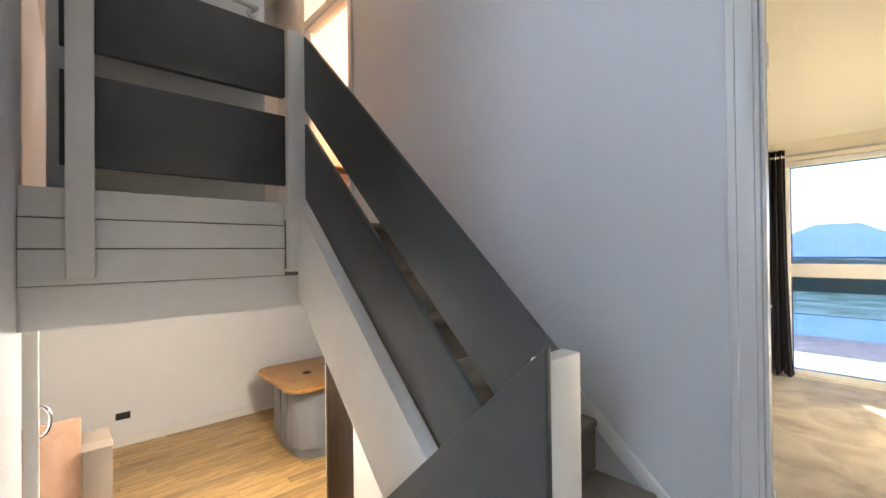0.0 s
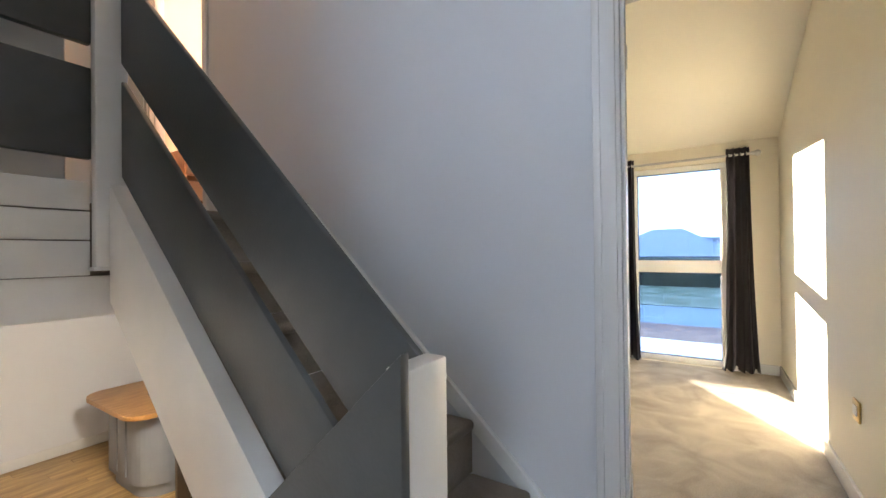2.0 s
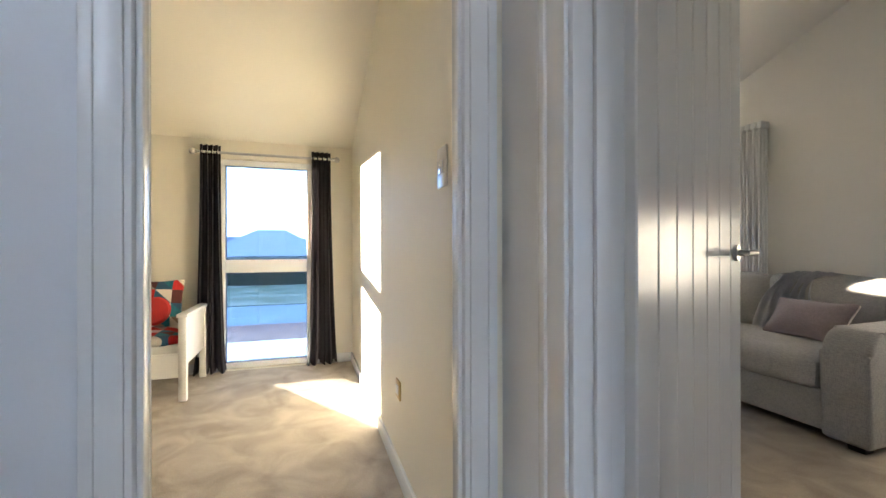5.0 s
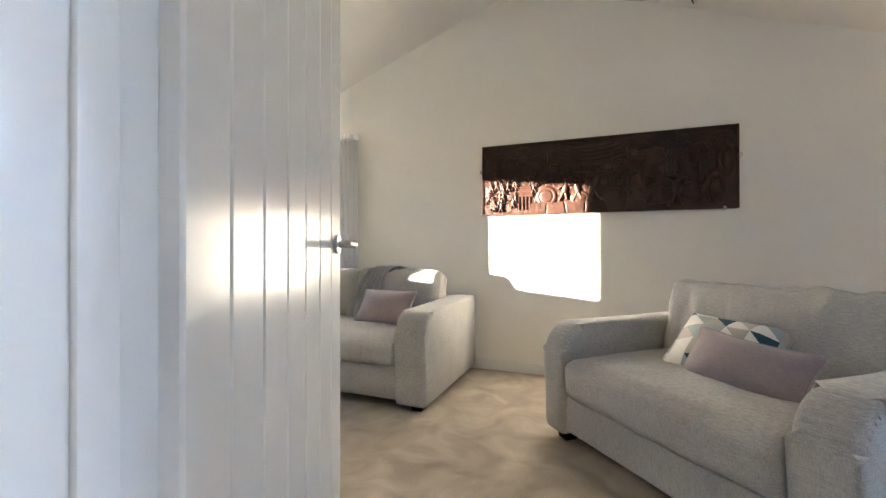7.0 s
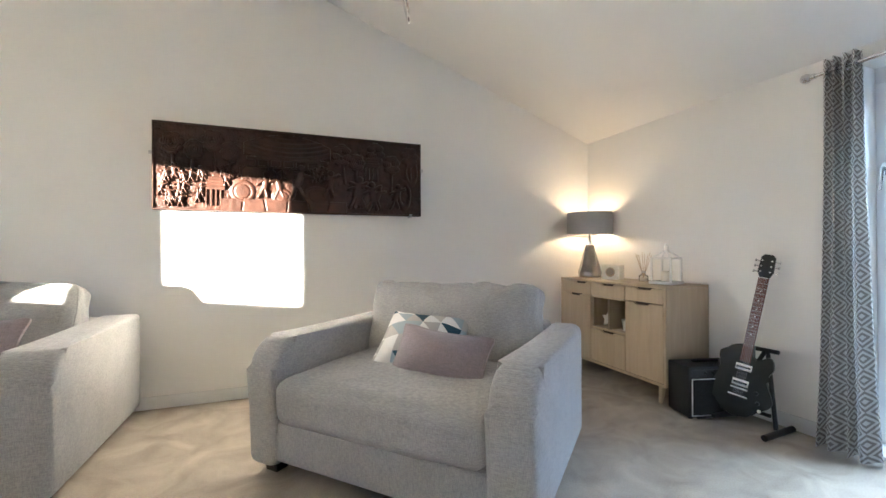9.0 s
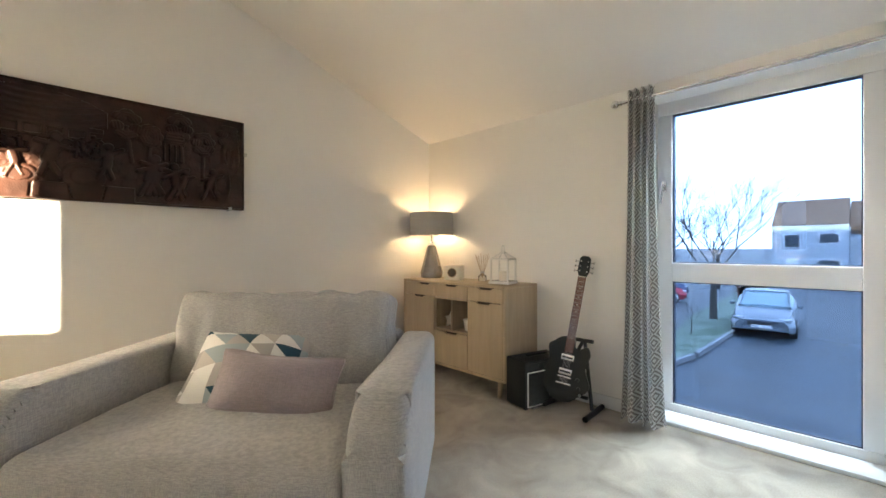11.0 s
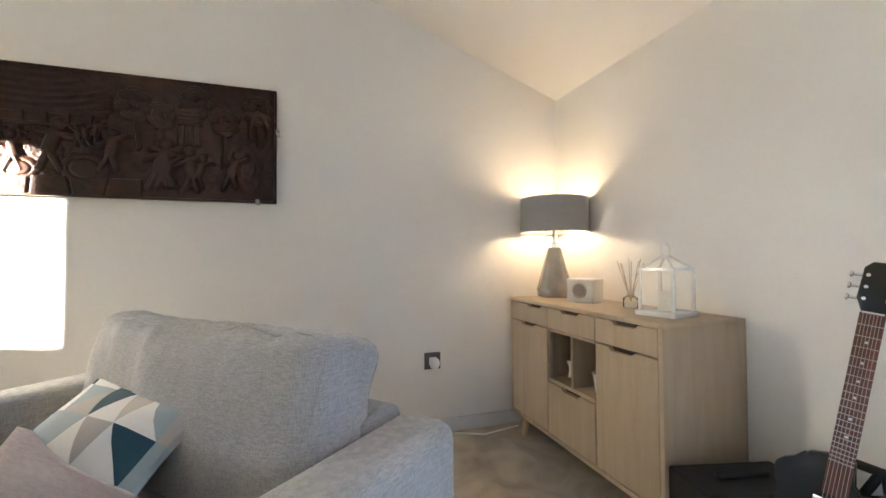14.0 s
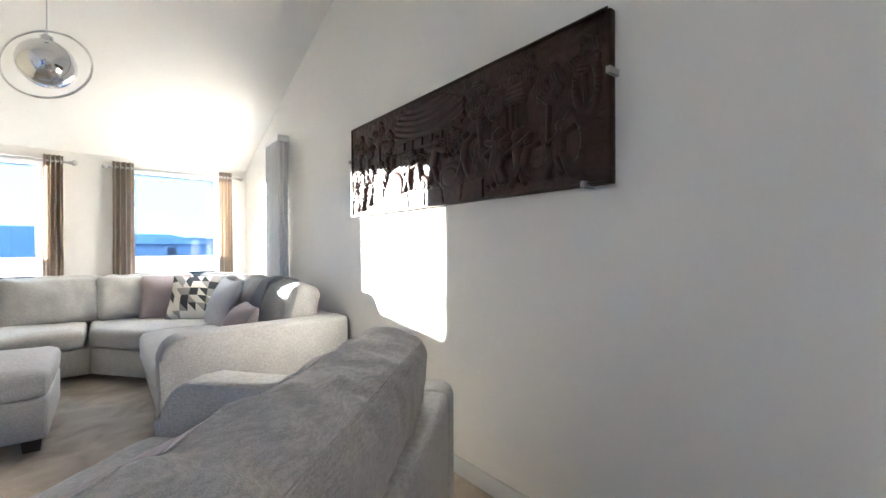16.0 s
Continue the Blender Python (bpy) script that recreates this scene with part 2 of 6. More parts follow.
def box(bm, x0, x1, y0, y1, z0, z1, bevel=0.0, seg=2, m=None):
    r = bmesh.ops.create_cube(bm, size=1.0, matrix=Matrix.Translation(((x0 + x1) / 2, (y0 + y1) / 2, (z0 + z1) / 2)) @ Matrix.Diagonal((abs(x1 - x0), abs(y1 - y0), abs(z1 - z0), 1)))
    vs = r["verts"]
    if bevel:
        es = list({e for v in vs for e in v.link_edges})
        g = bmesh.ops.bevel(bm, geom=es, offset=bevel, segments=seg, affect="EDGES", profile=0.5)
        vs = list({v for f in g["faces"] for v in f.verts} | {v for v in vs if v.is_valid})
    if m is not None:
        bmesh.ops.transform(bm, matrix=m, verts=[v for v in vs if v.is_valid])
    return bm


def boxed(*a, **k):
    return box(bmesh.new(), *a, **k)


def tube(bm, a, b, r0, r1=None, seg=12):
    """A round bar from a to b."""
    a, b = Vector(a), Vector(b)
    d = b - a
    m = Matrix.Translation((a + b) / 2) @ d.to_track_quat("Z", "Y").to_matrix().to_4x4()
    bmesh.ops.create_cone(bm, cap_ends=True, segments=seg, radius1=r0, radius2=r0 if r1 is None else r1, depth=d.length, matrix=m)
    return bm


def ball(bm, c, r, seg=16, squash=(1, 1, 1)):
    bmesh.ops.create_uvsphere(bm, u_segments=seg, v_segments=max(6, seg * 2 // 3), radius=r, matrix=Matrix.Translation(c) @ Matrix.Diagonal((*squash, 1)))
    return bm


def lathe(bm, rings, at=(0, 0, 0), seg=24, m=None, caps=True):
    """Turned shape from (radius, height) pairs."""
    rows = []
    for r, z in rings:
        rows.append([bm.verts.new((at[0] + r * math.cos(2 * math.pi * i / seg), at[1] + r * math.sin(2 * math.pi * i / seg), at[2] + z)) for i in range(seg)])
    for a, b in zip(rows, rows[1:]):
        for i in range(seg):
            bm.faces.new((a[i], a[(i + 1) % seg], b[(i + 1) % seg], b[i]))
    if caps and rings[0][0] > 0.0005:
        bm.faces.new(rows[0][::-1])
    if caps and rings[-1][0] > 0.0005:
        bm.faces.new(rows[-1])
    if m is not None:
        bmesh.ops.transform(bm, matrix=m, verts=[v for row in rows for v in row])
    return bm


def extrude_poly(bm, pts, way, bevel=0.0, seg=2):
    """A flat outline of 3D points pushed along way."""
    way = Vector(way)
    a = [bm.verts.new(p) for p in pts]
    b = [bm.verts.new(Vector(p) + way) for p in pts]
    fs = [bm.faces.new(a[::-1]), bm.faces.new(b)]
    n = len(pts)
    for i in range(n):
        fs.append(bm.faces.new((a[i], a[(i + 1) % n], b[(i + 1) % n], b[i])))
    if bevel:
        es = list({e for f in fs for e in f.edges})
        bmesh.ops.bevel(bm, geom=es, offset=bevel, segments=seg, affect="EDGES", profile=0.5)
    return bm


def prism(bm, x0, x1, y0, y1, z0, top):
    """A block whose top follows the function top(x)."""
    za, zb = top(x0), top(x1)
    v = [bm.verts.new(p) for p in ((x0, y0, z0), (x1, y0, z0), (x1, y1, z0), (x0, y1, z0), (x0, y0, za), (x1, y0, zb), (x1, y1, zb), (x0, y1, za))]
    for f in ((3, 2, 1, 0), (4, 5, 6, 7), (0, 1, 5, 4), (1, 2, 6, 5), (2, 3, 7, 6), (3, 0, 4, 7)):
        bm.faces.new([v[i] for i in f])


def wall_along_x(name, x0, x1, y0, y1, z0, top, holes, mat, label, breaks=()):
    """holes: (xa, xb, za, zb)."""
    bm = bmesh.new()
    xs = sorted({x0, x1, *breaks, *[h[0] for h in holes], *[h[1] for h in holes]})
    for a, b in zip(xs, xs[1:]):
        hs = [h for h in holes if h[0] <= a + 1e-6 and h[1] >= b - 1e-6]
        if not hs:
            prism(bm, a, b, y0, y1, z0, top)
        for h in hs:
            if h[2] > z0:
                box(bm, a, b, y0, y1, z0, h[2])
            prism(bm, a, b, y0, y1, h[3], top)
    return structure(name, bm, mat, label, "wall")


def wall_along_y(name, x0, x1, y0, y1, z0, z1, holes, mat, label):
    """holes: (ya, yb, za, zb)."""
    bm = bmesh.new()
    ys = sorted({y0, y1, *[h[0] for h in holes], *[h[1] for h in holes]})
    for a, b in zip(ys, ys[1:]):
        hs = [h for h in holes if h[0] <= a + 1e-6 and h[1] >= b - 1e-6]
        if not hs:
            box(bm, x0, x1, a, b, z0, z1)
        for h in hs:
            if h[2] > z0:
                box(bm, x0, x1, a, b, z0, h[2])
            if h[3] < z1:
                box(bm, x0, x1, a, b, h[3], z1)
    return structure(name, bm, mat, label, "wall")


# ---- the plan ----
X0, X1, XR = -0.85, 5.82, 2.485          # living room: front wall, back wall, ridge
Y0, Y1 = -3.92, -0.68                    # gable wall, wall to the landing
XB, YB = 5.65, -0.464                    # bedroom: window wall, wall shared with the living room
XD = 2.59                                # landing's side of the stair wall


def living_top(x):
    return 2.13 + 0.357 * min(X1 - x, x - X0)


def bed_top(x):
    return 2.06 + 0.33 * (XB - x)


HALL_TOP = 3.9
wall_along_x("wall_gable", X0 - 0.3, X1 + 0.28, Y0 - 0.25, Y0, -0.2, lambda x: living_top(x) + 0.12, [], WALL, "plain cream painted gable wall under the sloping ceiling", (XR,))
wall_along_x("wall_living_landing", X0, XD, Y1, -0.556, -0.2, lambda x: living_top(x) + 0.12, [(1.48, 2.30, 0.0, 2.0)], HALLWALL, "painted wall with a doorway into the living room", (XR,))
wall_along_x("wall_living_bedroom", XD, XB, Y1, YB, -0.2, lambda x: living_top(x) + 0.12, [], BEDWALL, "painted partition between living room and bedroom")
wall_along_y("wall_front", X0 - 0.3, X0, Y0, -0.68, -0.2, 2.25, [(-1.86, -0.80, -0.02, 2.06)], WALL, "painted front wall with a tall window")
wall_along_y("wall_back_living", X1, X1 + 0.28, Y0, Y1, -0.2, 2.25, [(-3.66, -2.74, 0.3, 2.04), (-2.06, -1.24, 0.3, 2.04)], WALL, "painted back wall with two windows")
wall_along_y("wall_back_bedroom", XB, XB + 0.28, Y1, 2.5, -0.2, 2.32, [(-0.10, 0.71, 0.0, 1.90)], BEDWALL, "painted bedroom wall with a tall glazed door")
wall_along_y("wall_stairs", XD, XD + 0.10, YB, 2.93, -1.3, HALL_TOP, [(YB, 0.33, 0.0, 2.0)], HALLWALL, "white painted wall beside the carpeted stairs")
wall_along_x("wall_bedroom_far", XD + 0.1, XB, 2.4, 2.5, -0.2, lambda x: bed_top(x) + 0.1, [], BEDWALL, "plain painted bedroom wall")
wall_along_y("wall_landing_side", 0.70, 0.80, 0.5, 2.02, -1.3, HALL_TOP, [(0.76, 1.32, 2.25, 2.98)], HALLWALL, "white painted wall beside the lower stairs")
wall_along_y("wall_landing_upper_side", 0.70, 0.80, 2.02, 4.5, 0.9, HALL_TOP, [], HALLWALL, "plain white painted upper landing wall")
wall_along_x("wall_landing_back", -0.5, 0.70, 0.5, 0.6, -0.2, lambda x: HALL_TOP, [], HALLWALL, "plain painted landing wall")
wall_along_y("wall_landing_front", -0.6, -0.5, -0.556, 0.6, -0.2, HALL_TOP, [(-0.53, 0.02, 0.7, 2.3)], HALLWALL, "painted landing wall with a window")
bm = bmesh.new()
extrude_poly(bm, [(-0.6, -0.68, living_top(-0.6) + 0.122), (XR, -0.68, living_top(XR) + 0.122), (XD + 0.1, -0.68, living_top(XD + 0.1) + 0.122), (XD + 0.1, -0.68, HALL_TOP), (-0.6, -0.68, HALL_TOP)], (0, 0.124, 0))
structure("wall_hall_above", bm, HALLWALL, "plain painted wall above the landing", "wall")
bm = bmesh.new()
extrude_poly(bm, [(0.7, 2.5, 2.46), (2.56, 2.5, HALL_TOP), (0.7, 2.5, HALL_TOP)], (0, 0.1, 0))
structure("wall_hall_end", bm, HALLWALL, "plain painted wall over the upper landing slope", "wall")
wall_along_x("wall_upper_end", 0.7, XD + 0.02, 4.5, 4.6, 0.9, lambda x: HALL_TOP + 0.6, [], HALLWALL, "white painted end wall of the upper landing")
wall_along_x("wall_upper_room", XD + 0.02, 5.0, 4.5, 4.6, 0.9, lambda x: 5.2, [], WARMLIT, "upper room wall coloured peach as if warmly lit")
wall_along_y("wall_upper_room_side", 5.0, 5.1, 2.5, 4.6, 0.9, 5.2, [], WARMLIT, "upper room side wall coloured peach as if warmly lit")
wall_along_x("wall_upper_room_near", XD + 0.1, 5.0, 2.5, 2.6, 1.0, lambda x: 5.2, [], WARMLIT, "upper room near wall coloured peach as if warmly lit")
wall_along_x("wall_kitchen_back", 0.3, 6.2, 6.6, 6.7, -1.4, lambda x: 0.9, [], HALLWALL, "white painted kitchen wall")
wall_along_y("wall_kitchen_side", 0.2, 0.3, 1.9, 6.7, -1.4, 0.9, [], HALLWALL, "plain painted kitchen side wall")
wall_along_y("wall_kitchen_far", 6.1, 6.2, 1.9, 6.7, -1.4, 0.9, [], HALLWALL, "plain painted kitchen far wall")
wall_along_x("wall_kitchen_near", 2.69, 6.2, 1.9, 2.0, -1.4, lambda x: 0.9, [], HALLWALL, "plain painted kitchen near wall")
wall_along_x("wall_kitchen_near_left", 0.2, 0.7, 1.92, 2.02, -1.4, lambda x: 0.9, [], HALLWALL, "plain painted kitchen near wall")

# ceilings, each with its slope
bm = bmesh.new()
for xa, xb in ((X0 - 0.3, XR), (XR, X1 + 0.28)):
    za, zb = living_top(xa), living_top(xb)
    extrude_poly(bm, [(xa, Y0, za), (xb, Y0, zb), (xb, Y0, zb + 0.1), (xa, Y0, za + 0.1)], (0, Y1 - Y0 + 0.0, 0))
structure("ceiling_living", bm, CEIL, "white vaulted living room ceiling with a soft ridge", "ceiling")
bm = bmesh.new()
extrude_poly(bm, [(XD + 0.1, YB, bed_top(XD + 0.1)), (XB + 0.28, YB, bed_top(XB + 0.28)), (XB + 0.28, YB, bed_top(XB + 0.28) + 0.1), (XD + 0.1, YB, bed_top(XD + 0.1) + 0.1)], (0, 2.96, 0))
structure("ceiling_bedroom", bm, BEDCEIL, "white sloping bedroom ceiling", "ceiling")
bm = boxed(-0.6, 0.9, -0.68, 2.6, HALL_TOP, HALL_TOP + 0.1)
box(bm, 1.6, XD + 0.1, -0.68, 2.6, HALL_TOP, HALL_TOP + 0.1)
box(bm, 0.9, 1.6, -0.68, -0.55, HALL_TOP, HALL_TOP + 0.1)
box(bm, 0.9, 1.6, -0.14, 2.6, HALL_TOP, HALL_TOP + 0.1)
# Unseen rooflight, added so that sky light reaches the landing fascia.
rooflight = tagged(new("window_7"), "unseen clear rooflight added to light the landing", "rooflight", kind="structure")
for q in ((0.9, 0.93, -0.55, -0.14), (1.57, 1.6, -0.55, -0.14), (0.93, 1.57, -0.55, -0.52), (0.93, 1.57, -0.17, -0.14)):
    part("window_frame", boxed(*q, HALL_TOP + 0.03, HALL_TOP + 0.13, 0.004), UPVC, rooflight)
part("pane", boxed(0.93, 1.57, -0.52, -0.17, HALL_TOP + 0.08, HALL_TOP + 0.09), GLASS_CLEAR, rooflight).visible_shadow = False
structure("ceiling_hall", bm, CEIL, "plain white ceiling above the stairs", "ceiling")
bm = bmesh.new()
extrude_poly(bm, [(0.7, 2.6, 2.35), (4.2, 2.6, 5.15), (4.2, 2.6, 5.25), (0.7, 2.6, 2.45)], (0, 2.0, 0))
structure("ceiling_upper", bm, CEIL, "white steeply sloping ceiling of the upper floor", "ceiling")
structure("ceiling_kitchen", boxed(0.2, 6.2, 2.02, 6.7, 0.9, 0.98), CEIL, "plain kitchen ceiling with a plain edge", "ceiling")

# floors
structure("floor_living", boxed(X0 - 0.3, X1, Y0, Y1, -0.2, 0.0), CARPET, "beige cut-pile carpet with footprints in it", "carpet")
structure("floor_doorway", boxed(1.48, 2.30, Y1, -0.556, -0.2, 0.0), CARPET, "beige carpet in the doorway", "carpet")
structure("floor_bedroom", boxed(XD, XB, YB, 2.4, -0.2, 0.0), CARPET, "beige bedroom carpet with footprints in it", "carpet")
bm = boxed(-0.5, XD, -0.556, 0.5, -0.2, 0.0)
structure("floor_landing", bm, CARPET, "beige carpet of the landing", "carpet")
structure("floor_upper_landing", boxed(0.8, 5.0, 1.87, 4.5, 0.98, 1.281), STAIRCARPET, "brown carpet of the upper landing", "carpet")
FLOOR_KITCHEN = structure("floor_kitchen", boxed(0.2, 6.2, 1.9, 6.7, -1.45, -1.31), material("screed", (0.12, 0.08, 0.05), 0.8), "dark base under the kitchen floorboards", "floor")


# ---- soft shapes ----
def cushion_bm(a, b, c, r, puff=(0, 0, 0), n=14, crumple=0.0, seed=0, pinch=0.0, m=None, gather=0.0):
    """A stuffed block with half sizes a, b, c, rounded by r, puffed out on its faces; pinch draws the rim in like a pillow."""
    bm = bmesh.new()
    bmesh.ops.create_cube(bm, size=2.0)
    bmesh.ops.subdivide_edges(bm, edges=bm.edges[:], cuts=n, use_grid_fill=True)
    h = (a, b, c)
    for v in bm.verts:
        u = v.co.copy()
        p = Vector((u[i] * h[i] for i in range(3)))
        q = Vector((max(-h[i] + r, min(h[i] - r, p[i])) for i in range(3)))
        d = p - q
        if d.length > 1e-9:
            k = max(abs(d.x), abs(d.y), abs(d.z))
            p = q + d.normalized() * min(r, k if sum(abs(x) > 1e-9 for x in d) == 1 else r)
        fall = [1 - u[i] ** 2 for i in range(3)]
        p.x += puff[0] * u.x * fall[1] * fall[2]
        p.y += puff[1] * u.y * fall[0] * fall[2]
        p.z += puff[2] * u.z * fall[0] * fall[1]
        if pinch:
            e = max(abs(u.x), abs(u.z))
            p.y *= 1 - pinch * e ** 3
            corner = abs(u.x * u.z) ** 2
            p.x *= 1 - 0.07 * (1 - corner) * abs(u.x)
            p.z *= 1 - 0.07 * (1 - corner) * abs(u.z)
        if crumple:
            p += noise.noise_vector(p * 6 + Vector((seed, seed * 2, 0))) * crumple
            p += noise.noise_vector(Vector((p.x * 22, p.y * 22, p.z * 7)) + Vector((seed, 0, 3))) * crumple * 0.35
        if gather and u.z > 0.35:
            k = (u.z - 0.35) / 0.65 * (1 - abs(u.x) ** 6)
            w = math.sin(p.x * 34 + 4 * noise.noise(Vector((p.x * 5, seed, p.y * 9))))
            fine = math.sin(p.x * 88 + 5 * noise.noise(Vector((p.x * 7, seed, p.y * 16))))
            crease = max(0.0, noise.noise(Vector((p.x * 9, seed + 5, p.y * 6))))
            p.z -= gather * k * (0.5 + 0.3 * w + 0.35 * fine * crease)
        v.co = p
    if m is not None:
        bmesh.ops.transform(bm, matrix=m, verts=bm.verts)
    return bm


def piping(bm, a, b, c, r, side, m):
    """A sewn edge: a thin cord laid on the rim of a cushion."""
    tree = BVHTree.FromBMesh(bm)
    cord = bmesh.new()
    loop = []
    n = 96
    for i in range(n):
        t = 2 * math.pi * i / n
        k = max(abs(math.cos(t)), abs(math.sin(t)))
        q = Vector((math.cos(t) / k * a * 1.25, side * (b - 0.25 * r), math.sin(t) / k * c * 1.25))
        aim = Vector((q.x * 0.55, side * (b - 0.9 * r), q.z * 0.45))
        hit = tree.ray_cast(m @ q, (m.to_3x3() @ (aim - q)).normalized())
        loop.append(hit[0] if hit[0] else m @ aim)
    rings = []
    mid = sum(loop, Vector()) / n
    for i, p in enumerate(loop):
        tan = (loop[(i + 1) % n] - loop[i - 1]).normalized()
        u = (p - mid).cross(tan).normalized()
        w = tan.cross(u)
        rings.append([cord.verts.new(p + (u * math.cos(s) + w * math.sin(s)) * 0.0032) for s in (0.3, 1.56, 2.8, 4.1, 5.3)])
    for i in range(n):
        for j in range(5):
            A, B = rings[i], rings[(i + 1) % n]
            cord.faces.new((A[j], A[(j + 1) % 5], B[(j + 1) % 5], B[j]))
    bmesh.ops.recalc_face_normals(cord, faces=cord.faces[:])
    return cord


def back_cushion(a, b, c, r, puff, n, crumple, seed, gather, m, parent):
    """A loose boxed back cushion with a corded edge front and back."""
    bm = cushion_bm(a, b, c, r, puff, n, crumple, seed, m=m, gather=gather)
    cords = [piping(bm, a, b, c, r, s, m) for s in (-1, 1)]
    ob = part("back_cushion", bm, SOFA, parent)
    for cord in cords:
        part("piping", cord, SOFA, ob)
    return ob


def uv_plane(bm, axis=(0, 2)):
    """Lay flat texture coordinates from two of the axes."""
    lay = bm.loops.layers.uv.new("uv")
    for f in bm.faces:
        for lp in f.loops:
            lp[lay].uv = (lp.vert.co[axis[0]], lp.vert.co[axis[1]])
    return bm


SOFA = cloth_material("grey_woven_upholstery", (0.50, 0.485, 0.455), (0.335, 0.328, 0.315), 420.0, 0.9, 0.6, span=(0.94, 1.41))
MAUVE = cloth_material("mauve_velvet", (0.36, 0.30, 0.305), (0.27, 0.225, 0.23), 300.0, 0.8, 0.2)
FOOT = material("dark_wood_foot", (0.02, 0.013, 0.01), 0.35, vary=0.2, scale=20)
PURPLE = cloth_material("dark_plum_curtain", (0.05, 0.042, 0.052), (0.025, 0.021, 0.028), 500.0, 0.75, 0.2)
TAUPE = cloth_material("taupe_curtain", (0.52, 0.44, 0.36), (0.40, 0.335, 0.27), 500.0, 0.6, 0.2, 0.15)


def triangle_cloth(name, cell, stops):
    """Cloth printed with triangles: each cell is halved and takes one of the colours."""
    m = bpy.data.materials.new(name)
    m.use_nodes = True
    n, l = m.node_tree.nodes, m.node_tree.links
    b = n["Principled BSDF"]
    b.inputs["Roughness"].default_value = 0.9
    uv, sc, fl, fr = n.new("ShaderNodeUVMap"), n.new("ShaderNodeVectorMath"), n.new("ShaderNodeVectorMath"), n.new("ShaderNodeVectorMath")
    sc.operation, fl.operation, fr.operation = "SCALE", "FLOOR", "FRACTION"
    sc.inputs["Scale"].default_value = 1 / cell
    l.new(uv.outputs[0], sc.inputs[0])
    l.new(sc.outputs[0], fl.inputs[0])
    l.new(sc.outputs[0], fr.inputs[0])
    sp, cmp_, mul, add, wn_, ramp = n.new("ShaderNodeSeparateXYZ"), n.new("ShaderNodeMath"), n.new("ShaderNodeCombineXYZ"), n.new("ShaderNodeVectorMath"), n.new("ShaderNodeTexWhiteNoise"), n.new("ShaderNodeValToRGB")
    l.new(fr.outputs[0], sp.inputs[0])
    cmp_.operation = "GREATER_THAN"
    l.new(sp.outputs[0], cmp_.inputs[0])
    l.new(sp.outputs[1], cmp_.inputs[1])
    l.new(cmp_.outputs[0], mul.inputs[2])
    l.new(fl.outputs[0], add.inputs[0])
    l.new(mul.outputs[0], add.inputs[1])
    l.new(add.outputs[0], wn_.inputs["Vector"])
    l.new(wn_.outputs["Value"], ramp.inputs["Fac"])
    ramp.color_ramp.interpolation = "CONSTANT"
    e = ramp.color_ramp.elements
    e[0].color = (*stops[0], 1)
    e[1].position, e[1].color = 1 / len(stops), (*stops[1], 1)
    for i, c in enumerate(stops[2:], 2):
        x = e.new(i / len(stops))
        x.color = (*c, 1)
    l.new(ramp.outputs["Color"], b.inputs["Base Color"])
    return m


TRI_TEAL = triangle_cloth("teal_triangle_print", 0.105, [(0.80, 0.78, 0.74), (0.46, 0.43, 0.40), (0.02, 0.07, 0.10), (0.80, 0.79, 0.75), (0.36, 0.42, 0.44), (0.55, 0.51, 0.46), (0.78, 0.76, 0.72)])
TRI_MONO = triangle_cloth("monochrome_triangle_print", 0.075, [(0.70, 0.66, 0.60), (0.04, 0.045, 0.05), (0.30, 0.29, 0.28), (0.72, 0.69, 0.62)])


def diamond_cloth(name):
    """Concentric diamonds woven light on taupe, laid along the cloth's own length."""
    m = bpy.data.materials.new(name)
    m.use_nodes = True
    n, l = m.node_tree.nodes, m.node_tree.links
    b = n["Principled BSDF"]
    b.inputs["Roughness"].default_value = 0.85
    uv, sc, fr, sub, ab, sp = (n.new("ShaderNodeUVMap"), *[n.new("ShaderNodeVectorMath") for _ in range(4)], n.new("ShaderNodeSeparateXYZ"))
    sc.operation, fr.operation, sub.operation, ab.operation = "MULTIPLY", "FRACTION", "SUBTRACT", "ABSOLUTE"
    sc.inputs[1].default_value = (1 / 0.075, 1 / 0.105, 1)
    sub.inputs[1].default_value = (0.5, 0.5, 0)
    l.new(uv.outputs[0], sc.inputs[0])
    l.new(sc.outputs[0], fr.inputs[0])
    l.new(fr.outputs[0], sub.inputs[0])
    l.new(sub.outputs[0], ab.inputs[0])
    l.new(ab.outputs[0], sp.inputs[0])
    ad, ml, f2, gt, mx = n.new("ShaderNodeMath"), n.new("ShaderNodeMath"), n.new("ShaderNodeMath"), n.new("ShaderNodeMath"), n.new("ShaderNodeMix")
    ad.operation, ml.operation, f2.operation, gt.operation = "ADD", "MULTIPLY", "FRACT", "GREATER_THAN"
    l.new(sp.outputs[0], ad.inputs[0])
    l.new(sp.outputs[1], ad.inputs[1])
    l.new(ad.outputs[0], ml.inputs[0])
    ml.inputs[1].default_value = 4.0
    l.new(ml.outputs[0], f2.inputs[0])
    l.new(f2.outputs[0], gt.inputs[0])
    gt.inputs[1].default_value = 0.5
    mx.data_type = "RGBA"
    mx.inputs["A"].default_value, mx.inputs["B"].default_value = (0.36, 0.33, 0.30, 1), (0.80, 0.78, 0.74, 1)
    l.new(gt.outputs[0], mx.inputs["Factor"])
    l.new(mx.outputs["Result"], b.inputs["Base Color"])
    translucent(m, mx.outputs["Result"], 0.3)
    return m


DIAMOND = diamond_cloth("diamond_weave_curtain")

# ---- stairs and balustrades ----
RISE, GOING, FIRST = 0.2135, 0.2345, 0.631
